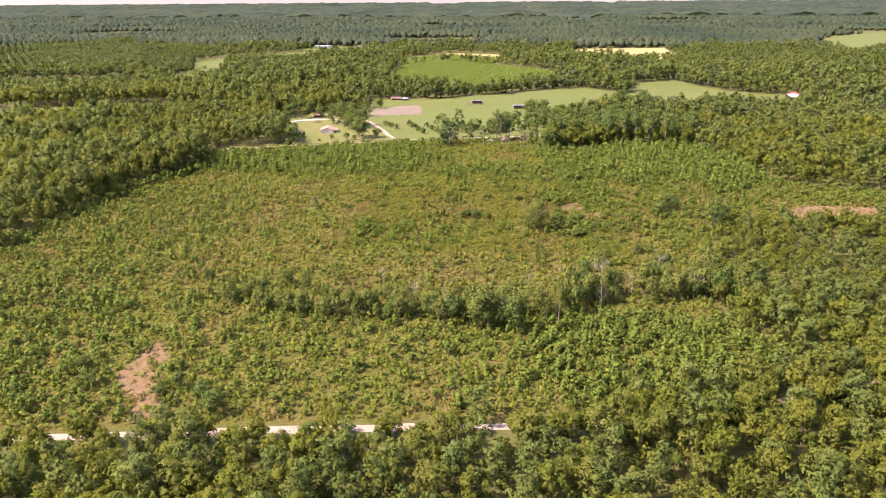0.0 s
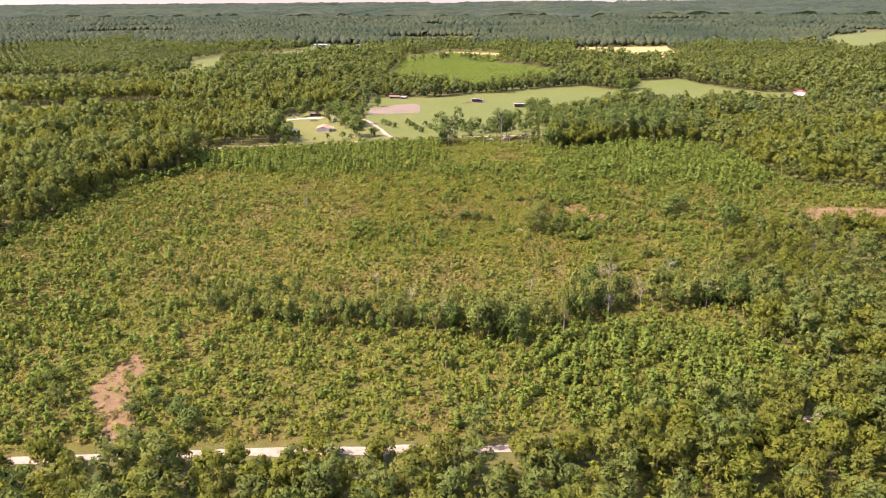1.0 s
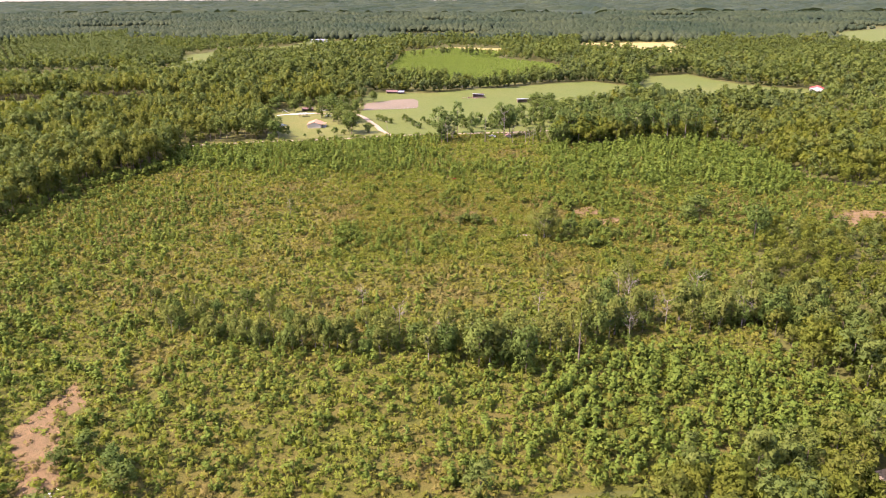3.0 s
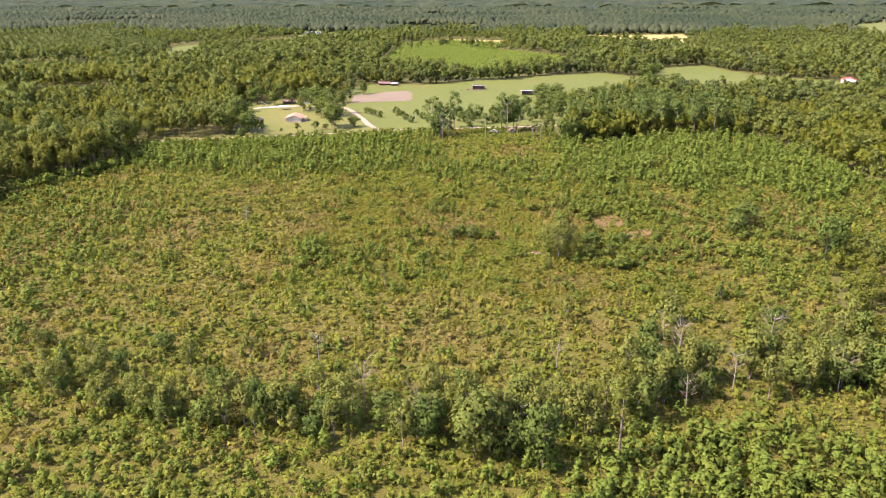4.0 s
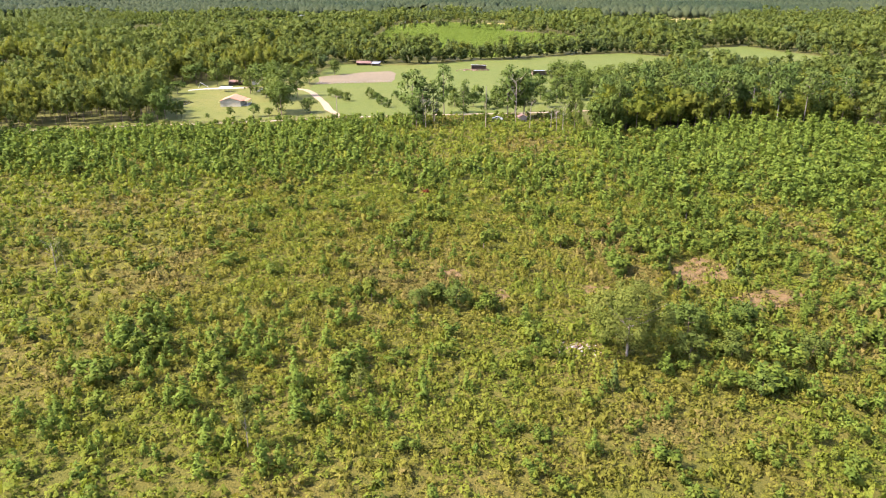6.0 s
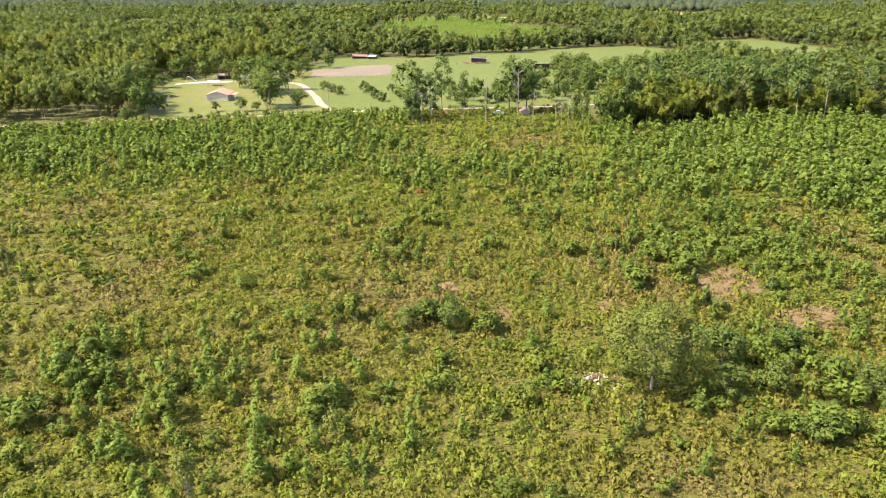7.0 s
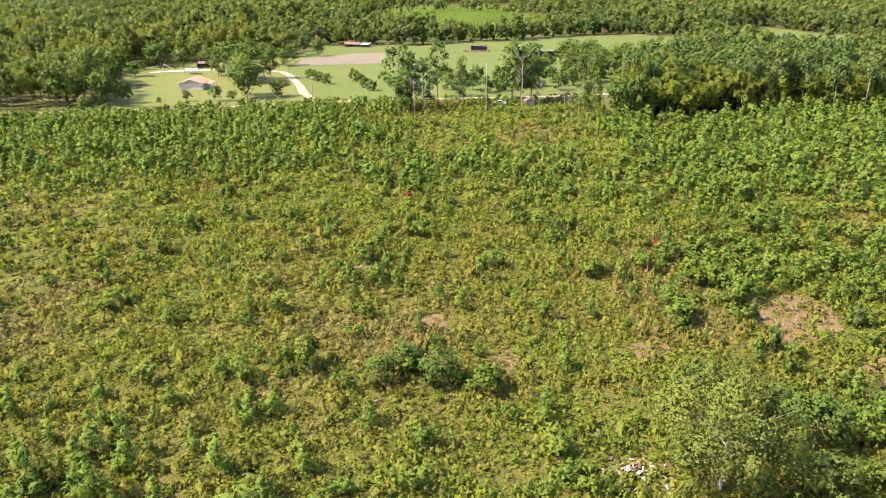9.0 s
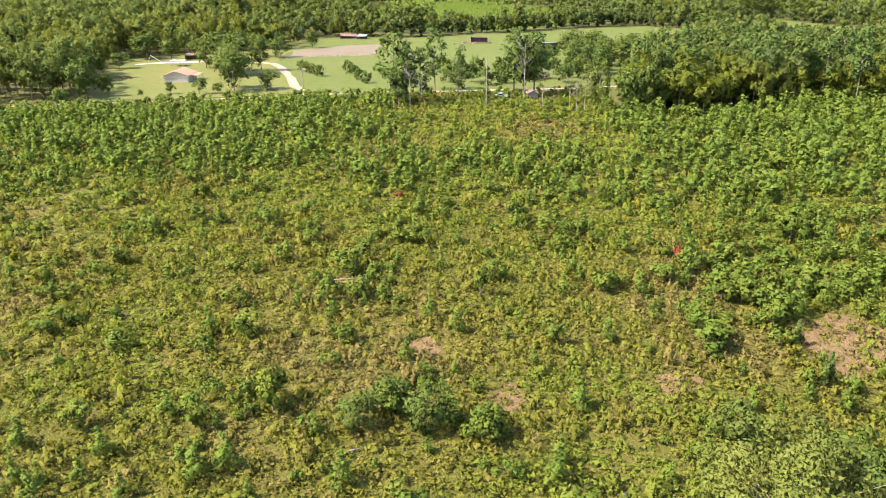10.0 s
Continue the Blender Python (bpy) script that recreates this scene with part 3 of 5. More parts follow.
# South of the track and beside it.
x, y, r = scatter(-150, 160, 50, 135, 4.9, 21)
near_line = from_line(TRACK, x, y)
south = (y < np.interp(x, [p[0] for p in TRACK], [p[1] for p in TRACK])) & (near_line > 2.3)
east = ~south & ~open_land(x, y) & (x > 0)
q = (south | east) & (np.abs(x) < 0.75 * y + 62) & ((near_line > 7.5) | (x > 38) | (waves(x, y, 16, 97) > 0.75))
x, y = x[q], y[q]
pine = split(x, y, r, -0.15, 50, 4)
pale = ~pine & split(x, y, r, -0.1, 35, 8)
wood("roadside_pine_wood", x[pine], y[pine], r, 9, 13, PINE_MID, M_PINE, "pines along a sandy track", 0.012, slim=1.0)
wood("roadside_pale_wood", x[pale], y[pale], r, 7.5, 12, OAK_MID, M_PALE, "olive-green hardwoods along a sandy track", 0.012, slim=0.85)
k = ~pine & ~pale
wood("roadside_wood", x[k], y[k], r, 7.5, 12, OAK_MID, M_BROAD, "dark green hardwoods along a sandy track", 0.012, slim=0.85)

# Trees that overhang parts of the track.
r = np.random.default_rng(63)
along = np.concatenate([r.uniform(a, b, max(2, int((b - a) * n))) for a, b, n in ((-125, -104, 0.5), (-101, -94, 0.6), (-91, -81, 0.6), (-76, -58, 0.6), (-52, -45, 0.6), (-34.5, -27, 0.6), (-21.6, -13, 0.6), (-10, -1, 0.6), (1.4, 6, 0.6), (13, 78, 0.8), (85, 120, 0.5))])
beside_track = np.interp(along, [p[0] for p in TRACK], [p[1] for p in TRACK]) - r.uniform(2.2, 5.0, len(along))
wood("track_side_trees", along, beside_track, r, 5.0, 8.0, OAK_MID, M_BROAD, "hardwoods overhanging a sandy track", 0.012, slim=0.9)

# The wood goes on to the south.
x, y, r = scatter(-250, 270, -70, 52, 6.0, 28)
wood("south_wood", x, y, r, 8, 13, BLOB, M_BROAD, "dark green hardwoods south of a sandy track", 0.0, slim=1.1)

# And to both sides, past the near stands.
x, y, r = scatter(-460, 390, 50, 330, 6.0, 33)
near_stand = (y < 135) & (np.abs(x) < 0.75 * y + 62)
near_stand |= (x > 0) & (x < 0.75 * y + 48) | (x < 0) & (x > -1.02 * y - 42)
q = ~near_stand & ~open_land(x, y)
wood("side_wood", x[q], y[q], r, 8, 13, BLOB, M_BROAD, "dark green hardwoods past the near stands", 0.0, slim=1.1)

# East wood.
x, y, r = scatter(50, 390, 130, 390, 4.9, 22)
q = ~open_land(x, y) & (x < 0.75 * y + 48) & (from_line(LANE, x, y) > 5)
x, y = x[q], y[q]
pine = split(x, y, r, -0.25, 70, 14)
pale = ~pine & split(x, y, r, -0.2, 45, 18)
close = (y < 270) & (x < 210)
beside = ~close & (x < 270)
for sel, oaks, pines in ((close, OAK_MID, PINE_MID), (beside, OAK_MED, PINE_MED), (~close & ~beside, OAK_FAR, PINE_FAR)):
    k = sel & pine
    low = 6 if oaks is OAK_MID else 9
    wood("east_pine_wood", x[k], y[k], r, low + 1.5, 1.7 * low + 2, pines, M_PINE, "mixed pines in a dense green wood", 0.010, slim=0.95)
    k = sel & pale
    wood("east_pale_wood", x[k], y[k], r, low, 1.7 * low, oaks, M_PALE, "olive-green hardwoods in a dense wood", 0.010, slim=0.82)
    k = sel & ~pine & ~pale
    wood("east_wood", x[k], y[k], r, low, 1.7 * low, oaks, M_BROAD, "dark green hardwoods in a dense wood", 0.010, slim=0.85)

# Scrub under the near trees.
x, y, r = scatter(-150, 200, 56, 260, 3.1, 24)
q = (~open_land(x, y) | (y < np.interp(x, [p[0] for p in TRACK], [p[1] for p in TRACK]))) & (from_line(TRACK, x, y) > 2.6) & ((x > 0) | (y < 90)) & (np.abs(x) < 0.75 * y + 48) & ((from_line(TRACK, x, y) > 5) | (x > 35))
x, y = x[q], y[q]
k = r.uniform(0, 1, len(x)) < 0.5
wood("wood_scrub", x[k], y[k], r, 1.8, 5.0, SHRUB, M_SHRUB, "green scrub under hardwoods", slim=1.0)
wood("wood_scrub", x[~k], y[~k], r, 1.6, 4.4, SHRUB, M_BRUSH_GREEN, "fresh green scrub under hardwoods", slim=1.2)

x, y, r = scatter(-235, -125, 60, 320, 2.6, 31)
q = (from_line(FIELD[:7], x, y) < 7) & (from_line(LANE, x, y) > 4) & (x > -1.02 * y - 42)
wood("wood_scrub", x[q], y[q], r, 2.0, 6.0, SHRUB, M_SHRUB, "green scrub along the edge of a wood", slim=0.9)

# West wood.
x, y, r = scatter(-460, -130, 60, 490, 4.9, 23)
q = ~open_land(x, y) & (x > -1.02 * y - 42)
x, y = x[q], y[q]
close = (x > -240) & (y < 300)
beside = ~close & (x > -290)
pine = split(x, y, r, -0.3, 80, 24)
for sel, protos in ((close, (PINE_MID, OAK_MID)), (beside, (PINE_MED, OAK_MED)), (~close & ~beside, (PINE_FAR, OAK_FAR))):
    k = sel & pine
    wood("west_pine_wood", x[k], y[k], r, 14, 20, protos[0], M_PINE, "tall pines in a dense olive wood", 0.009, slim=0.85)
    k = sel & ~pine
    wood("west_wood", x[k], y[k], r, 11, 18, protos[1], M_PALE, "olive-green hardwoods in a dense wood", 0.009, slim=0.66)

# Beyond the farm.
x, y, r = scatter(-950, 950, 350, 950, 7.6, 25)
rows_w, rows_f = inside(PINES_WEST, x, y) | inside(PINES_YOUNG, x, y), inside(PINES_FAR, x, y)
q = ~open_land(x, y) & (np.abs(x + 0.09 * y) < 0.98 * y + 40) & ~rows_w & ~rows_f & ~((x < -130) & (x > -460) & (y < 490)) & ~((x > 50) & (x < 390) & (y < 390))
x, y = x[q], y[q]
pine = split(x, y, r, -0.1, 140, 34)
pale = ~pine & split(x, y, r, -0.35, 90, 36)
close = (y < 560) & (x > -260) & (x < 230)
for sel, oaks, pines, tall in ((close, OAK_MED, PINE_MED, 3), (~close, OAK_FAR, PINE_FAR, 0)):
    k = sel & pine
    wood("far_pine_wood", x[k], y[k], r, 12 + tall, 18 + tall, pines, M_PINE, "pine woods beyond the farm", 0.0, 90, 1.0)
    k = sel & pale
    wood("far_pale_wood", x[k], y[k], r, 9 + tall, 14 + tall, oaks, M_PALE, "olive hardwoods beyond the farm", 0.0, 90, 0.85)
    k = sel & ~pine & ~pale
    wood("far_wood", x[k], y[k], r, 9 + tall, 14 + tall, oaks, M_HAZE_MID, "dark hardwoods beyond the farm, haze-toned in leaf colour", 0.0, 90, 0.85)

# Trees with low skirts along the edges of the pasture.
r = np.random.default_rng(61)
for line in ([(-104, 484), (-60, 482), (-45, 480), (-28, 490), (-4, 504), (16, 509), (38, 521), (61, 535), (84, 543), (108, 552), (128, 542), (145, 528), (172, 588), (226, 608), (244, 570), (261, 544), (280, 530), (306, 522)], [(64, 374), (84, 370), (100, 380), (130, 440), (220, 455), (292, 470), (312, 488)]):
    pts = []
    for (ax, ay), (bx, by) in zip(line, line[1:]):
        n = int(math.hypot(bx - ax, by - ay) / 3.4)
        pts += [(ax + (bx - ax) * i / n + r.uniform(-2, 2), ay + (by - ay) * i / n + r.uniform(-1, 5)) for i in range(n)]
    pts = np.array(pts)
    wood("pasture_hedge", pts[:, 0], pts[:, 1], r, 7, 12, HEDGE, M_HAZE_MID, "dark hedgerow trees along the pasture's edge", 0.0, 60, 0.95)

# Planted pines in rows, and the young plantation.
for poly, gap, across, low, high, name, mat, turn in ((PINES_WEST, 9.5, 4.6, 13, 14.2, "planted_pines", M_HAZE_MID, 0.83), (PINES_FAR, 10.5, 6.0, 14, 17, "planted_pines", M_HAZE_MID, 0.83),
                                                      (PINES_YOUNG, 7.5, 4.2, 7.5, 8.6, "planted_pines", M_HAZE_MID, 0.83),
                                                      (PLANTATION, 5.2, 3.5, 2.0, 3.2, "seedling_rows", M_SAPLING, -0.66), (STRIP, 5.2, 4.4, 2.2, 3.6, "seedling_rows", M_SAPLING, -0.66)):
    r = np.random.default_rng(len(name) + int(gap))
    a, b = np.meshgrid(np.arange(-600, 600, gap), np.arange(-600, 600, across))
    cx, cy = np.mean([p[0] for p in poly]), np.mean([p[1] for p in poly])
    x = cx + a.ravel() * math.cos(turn) - b.ravel() * math.sin(turn) + r.uniform(-0.5, 0.5, a.size)
    y = cy + a.ravel() * math.sin(turn) + b.ravel() * math.cos(turn) + r.uniform(-0.5, 0.5, a.size)
    q = inside(poly, x, y)
    wood(name, x[q], y[q], r, low, high, BLOB if high < 5 else ROW_PINE, mat, "pines planted in straight rows", 0.0, 200, 1.0 if high < 5 else 0.9)

# The far woods to the horizon, with haze put into their leaf colour.
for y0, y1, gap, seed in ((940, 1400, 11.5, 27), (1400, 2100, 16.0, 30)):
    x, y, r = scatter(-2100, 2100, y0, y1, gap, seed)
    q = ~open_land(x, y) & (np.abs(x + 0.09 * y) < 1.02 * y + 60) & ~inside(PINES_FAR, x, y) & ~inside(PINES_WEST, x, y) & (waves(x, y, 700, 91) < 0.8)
    wood("distant_wood", x[q], y[q], r, 10, 17, DOME, M_HAZE_FAR, "unbroken woods far off", 0.0, 150, 1.05 if gap < 14 else 1.4)
gx, gy = np.meshgrid(np.arange(-4880, 4881, 24.0), np.arange(2080, 4881, 24.0))
r = np.random.default_rng(29)
sx, sy = gx + r.uniform(-8, 8, gx.shape), gy + r.uniform(-8, 8, gx.shape)
sz = r.uniform(4, 20, gx.shape) * (1 + 0.2 * waves(sx.ravel(), sy.ravel(), 300, 6).reshape(sx.shape)) * (waves(sx.ravel(), sy.ravel(), 800, 92).reshape(sx.shape) < 0.85)
p = np.stack([*site(sx, sy), sz * UNIT + 0.2], -1)
dy, dx = np.gradient(sz, 24.0)
p = np.concatenate([p, unit(np.stack([-dx, -dy, np.ones_like(dx)], -1))], -1)
a, b, c, d = p[:-1, :-1].reshape(-1, 6), p[:-1, 1:].reshape(-1, 6), p[1:, 1:].reshape(-1, 6), p[1:, :-1].reshape(-1, 6)
p = np.concatenate([np.stack([a, b, c], 1), np.stack([a, c, d], 1)])
p = p[np.abs(p[:, 0, 0] + 0.09 * p[:, 0, 1]) < 0.75 * p[:, 0, 1] + 60]
stuff("horizon_wood", [np.concatenate([p[:, :, :3], p[:, :, 3:]], 1)], [M_HAZE_FAR], "woods along the horizon, haze put into their leaf colour", "trees")

# ---- the field's brush, saplings and shrubs ----
NEAR = (-60, 72, 170, 256)


def close_by(x, y):
    """The middle of the field, with a ragged edge."""
    inset = np.minimum.reduce([x - NEAR[0], NEAR[1] - x, (y - NEAR[2]) * 1.5, NEAR[3] - y])
    r = np.random.default_rng(len(x))
    return inset + 5 * waves(x, y, 14, 81) + r.normal(size=len(x)) * 4 > 0


def bare_land(x, y):
    hit = np.zeros(len(x), bool)
    for poly in BARE:
        hit |= inside(poly, x, y)
    return hit


def brush(tag, x, y, r, protos, low, high):
    """Low weeds in three colours by the lie of the land."""
    tone = waves(x, y, 55, 41) + 0.5 * waves(x, y, 13, 42) + r.normal(size=len(x)) * 0.35
    middle = np.clip((y - 128) / 30, 0, 1) * np.clip((262 - y) / 25, 0, 1)
    dry = (tone > 1.45 - 0.55 * middle) | (bare_land(x, y) & (r.uniform(0, 1, len(x)) < 0.6))
    green = ~dry & (tone < -0.1 + 1.0 * (1 - middle) - 0.3)
    size = r.uniform(low, high, len(x))
    tall = size * r.uniform(0.6, 1.25, len(x)) * np.clip(1 + 0.5 * waves(x, y, 7, 43), 0.4, 2) * np.clip(1 + 0.42 * waves(x, y, 2.6, 44), 0.4, 2)
    for sel, mat, name, label in ((dry, M_DRY, "dry_weeds", "dry brown weeds over cut-over ground"), (green, M_BRUSH_GREEN, "green_weeds", "fresh green weeds over cut-over ground"),
                                  (~dry & ~green, M_BRUSH, "olive_weeds", "olive-green weeds over cut-over ground")):
        stuff(name, [spread_over(protos, x[sel], y[sel], r, size[sel], tall[sel])], [mat], label, "weeds")


x, y, r = scatter(NEAR[0] - 14, NEAR[1] + 14, NEAR[2] - 6, NEAR[3] + 14, 0.86, 51)
q = close_by(x, y) & inside(FIELD, x, y) & (~bare_land(x, y) | (waves(x, y, 3.0, 95) > -0.1))
brush("near", x[q], y[q], r, TUFT_NEAR, 0.85, 1.85)
x, y, r = scatter(-206, 233, 66, 345, 1.53, 52)
nearby = close_by(x, y)
q = inside(FIELD, x, y) & ~nearby & (np.abs(x + 0.09 * y) < 0.98 * y + 50) & (~bare_land(x, y) | (waves(x, y, 4, 95) > 0.0)) & (from_line(LANE, x, y) > 3) & (from_line(TRACK, x, y) > 3)
brush("far", x[q], y[q], r, TUFT_FAR, 1.1, 2.2)

x, y, r = scatter(-240, 260, 50, 345, 2.8, 54)
q = inside(FIELD, x, y) & (np.abs(x + 0.09 * y) >= 0.98 * y + 50) & (from_line(LANE, x, y) > 3) & (from_line(TRACK, x, y) > 3)
brush("edge", x[q], y[q], r, TUFT_FAR, 2.0, 3.6)

# Saplings: thick in the north belt, thin in the middle, thicker again in the south.
x, y, r = scatter(-204, 233, 72, 330, 2.0, 53)
belt = np.clip((y - 248 - 8 * waves(x, y, 55, 61)) / 14, 0, 1)
edge = np.clip((np.abs(x - 5 - 14 * waves(x, y, 40, 71)) - 26) / 16, 0, 1)
belt *= np.maximum(edge, np.clip((292 + 8 * waves(x, y, 30, 72) - y) / 18, 0.08, 0.8))
south = np.clip((150 - y + 10 * waves(x, y, 25, 73)) / 20, 0, 1) * 0.44
west = np.clip((-75 - x - 12 * waves(x, y, 35, 67)) / 50, 0, 1) * np.clip((250 - y) / 30, 0.3, 1) * 0.5
east = np.maximum(np.clip((x - 62 - 6 * waves(x, y, 30, 66)) / 25, 0, 1) * 0.55, np.clip((x - 8) / 20, 0, 1) * np.clip((140 - y) / 12, 0, 1) * 0.85)
copse = np.zeros(len(x))
for cx, cy, cr in ((52, 200, 17), (41, 231, 13), (62, 226, 12), (70, 208, 16), (1, 205, 5), (-30, 187, 9), (-8, 238, 5), (58, 245, 12), (-50, 192, 8), (30, 226, 7), (14, 240, 5)):
    copse = np.maximum(copse, np.clip(1.5 - np.hypot(x - cx, y - cy) / cr, 0, 1))
young = np.clip((6 - x + 6 * waves(x, y, 20, 68)) / 10, 0, 1) * np.clip((203 - y + 6 * waves(x, y, 16, 69)) / 10, 0, 1) * np.clip((y - 160) / 15, 0, 1) * np.clip((x + 70) / 20, 0, 1)
thick = np.maximum.reduce([0.34 * young, 0.6 * copse, 0.66 * belt, south, west, east, 0.17 + 0.42 * np.clip(waves(x, y, 18, 62) - 0.15, 0, 1)])
q = inside(FIELD, x, y) & (r.uniform(0, 1, len(x)) < thick) & ~bare_land(x, y) & (np.abs(x + 0.09 * y) < 0.98 * y + 50) & (from_line(LANE, x, y) > 2.6) & (from_line(TRACK, x, y) > 4)
x, y, belt, east, west, copse, young = x[q], y[q], belt[q], east[q], west[q], copse[q], young[q]
h = 1.3 + 3.1 * r.uniform(0, 1, len(x)) ** 1.7 + 1.6 * west + 0.8 * np.clip((150 - y) / 20, 0, 1) + 2.7 * belt * r.uniform(0.3, 1.2, len(x)) + 1.6 * copse * r.uniform(0.2, 1, len(x)) + 2.2 * east * r.uniform(0.2, 1, len(x))
h += young * r.uniform(0.2, 1.6, len(x))
h *= np.clip((from_line(LANE, x, y) + 6) / 22, 0.5, 1)
nearby = (x > NEAR[0]) & (x < NEAR[1]) & (y > NEAR[2]) & (y < NEAR[3])
kind = r.uniform(0, 1, len(x)) < np.where((belt > 0.3) | (young > 0.4), 0.8, 0.48)
for sel, protos, mat, name, label in ((nearby & kind, SAPLING_NEAR, M_SAPLING, "sapling_pines", "bright green young pines among weeds"), (~nearby & kind, SAPLING, M_SAPLING, "sapling_pines", "bright green young pines among weeds"),
                                      (nearby & ~kind, SHRUB_NEAR, M_SHRUB, "scrub_bushes", "rounded green bushes among weeds"), (~nearby & ~kind, SHRUB, M_SHRUB, "scrub_bushes", "rounded green bushes among weeds")):
    wide = h[sel] * r.uniform(0.75, 1.15, sel.sum()) * (1.0 if "pine" in name else 0.95)
    stuff(name, [spread_over(protos, x[sel], y[sel], r, wide, h[sel] * (1.0 if "pine" in name else 0.8))], [mat], label, "bushes")

# ---- single trees and bushes ----


def tree(name, crown, trunk, leaf, bark, label, category):
    ob = empty(name, Matrix.Identity(4))
    if trunk is not None:
        tri_object("trunk", [trunk], [bark], ob)
    if crown is not None:
        tri_object("crown", [crown], [leaf], ob)
    return tagged(ob, label, category)


class Kind:
    """A few shapes of one kind of plant, copied to where they stand."""

    def __init__(self, shapes, height):
        self.shapes, self.height, self.used, self.turn = shapes, height, set(), 0

    def put(self, x, y, h, wide=1.0, label="", group=""):
        i = self.turn % len(self.shapes)
        self.turn += 1
        k = h / self.height
        a = math.radians((self.turn * 137.5) % 360)
        m = stand(x, y, math.degrees(a), -0.05)
        ob = self.shapes[i]
        if i in self.used:
            ob = copy_thing(ob, m)
        else:
            self.used.add(i)
        ob.matrix_basis = m @ Matrix.Diagonal((k * wide, k * wide, k, 1))
        TRIS[0] += sum(len(c.data.polygons) for c in ob.children)
        return tagged(ob, label, group=group)


P = np.random.default_rng(77)


def make_broad(n, per, size, cores, low=0.22, leaf=None, bark=None, name="tree", label="green broadleaf tree with a rounded uneven crown", w=4.2, h=10.0, limbs=7):
    out = []
    for _ in range(n):
        lumps = broad_lumps(P, h, w, 22, low)
        out.append(tree(name, foliage(P, lumps, per, size, core=0.95, cores=cores, wild=0.3), branches(P, h * 0.8, 0.25, limbs, w * 0.6, h * 0.016), leaf or M_TREE, bark or M_BARK, label, "tree"))
    return Kind(out, h)


def make_pine(n, h=20.0, w=4.0, low=0.26, bark=M_BARK, name="pine", label="tall pine with a bare trunk and a clumped crown"):
    out = []
    for _ in range(n):
        lumps = pine_lumps(P, h, w, 24, low)
        out.append(tree(name, foliage(P, lumps, 26, 0.52, core=0.9, flat=0.75, cores=10, wild=0.35), branches(P, h, 0.5, 9, w * 0.7, h * 0.012), M_TREE_PINE, bark, label, "pine tree"))
    return Kind(out, h)


def make_snag(n, h=10.0):
    out = []
    for _ in range(n):
        parts = [branches(P, h, 0.35, 9, 2.2, 0.13)]
        for i in range(14):
            a, z = P.uniform(0, 6.283), P.uniform(0.45, 1.0) * h
            d = np.array((math.cos(a), math.sin(a), 0.6))
            parts.append(tube(d * (0.9, 0.9, 0) + (0, 0, z * 0.9), d * 2.4 + (0, 0, z * 0.9), 0.035, 0.012, 3))
        out.append(tree("dead_tree", foliage(P, [(0, 0, h * 0.7, 1.6)], 18, 0.16), np.concatenate(parts), M_PALE, M_PALE_BARK, "bleached dead tree with bare branches", "dead tree"))
    return Kind(out, h)


BROAD = make_broad(6, 36, 0.37, 8, 0.04)
GREY = make_broad(5, 28, 0.36, 5, 0.12, M_SILVER, M_PALE_BARK, "tree", "thin grey-green tree with pale bark", 3.2, 10.0, 10)
ORCHARD = make_broad(3, 13, 0.75, 7, -0.1, M_TREE, M_BARK, "orchard_tree", "low rounded orchard tree on grass", 5.0, 10.0, 5)
CLOSE = make_broad(3, 52, 0.34, 16, 0.04, name="tree", label="dark green leafy tree among weeds", w=4.6)
TALL = make_pine(4)
EDGE = make_pine(4, w=4.4, low=0.48, bark=M_PALE_BARK)
SNAG = make_snag(4)


def make_bush(n, name, label, leaf, count=8, per=34, size=0.075, w=0.55):
    out = []
    for _ in range(n):
        ob = tri_object(name, [foliage(P, broad_lumps(P, 1.0, w, count, 0.05), per, size, core=0.9, cores=9), tube((0, 0, 0), (0, 0, 0.4), 0.03, 0.02, 4)], [leaf, M_BARK])
        out.append(tagged(ob, label, "bush"))
    return out


def put_bush(kind, i, x, y, h, wide=1.0, label="", group=""):
    ob = kind[i % len(kind)]
    m = stand(x, y, math.degrees(i * 2.4), -0.05)
    if ob.get("placed"):
        ob = copy_thing(ob, m)
    ob["placed"] = 1
    ob.matrix_basis = m @ Matrix.Diagonal((h * wide, h * wide, h, 1))
    TRIS[0] += len(ob.data.polygons)
    return tagged(ob, label, group=group)


# The belt of grey-green trees across the field.
BAND = [(-92, 131), (-70, 126), (-50, 124), (-30, 123), (-12, 123), (-2, 124), (6, 123), (13, 122), (20, 126), (27, 129), (33, 132), (44, 139), (55, 140), (68, 141), (82, 144)]
r = np.random.default_rng(101)
for i in range(215):
    x = r.uniform(-98, 100)
    y = np.interp(x, [p[0] for p in BAND], [p[1] for p in BAND]) + abs(r.normal()) * 6
    full = np.interp(x, [-98, -60, -10, 20, 60, 100], [0.55, 0.65, 0.85, 1.0, 1.0, 1.0])
    h = r.uniform(7.5, 14.5) * full
    if (i % 3) == 0:
        BROAD.put(x, y, h * 0.85, r.uniform(0.6, 0.95), "green tree in a thin belt across the field", "belt of trees")
    elif i % 17 == 5 and x > -20:
        SNAG.put(x, y, h * 1.1, 1.0, group="belt of trees")
    else:
        GREY.put(x, y, h * 0.95, r.uniform(0.6, 0.95), "thin grey-green tree in a belt across the field", "belt of trees")
BROAD.put(4, 123, 14, 1.0, "broad green tree in a belt across the field")
BROAD.put(15.7, 122, 13.5, 0.75, "bright green tree with pale trunk in the belt")
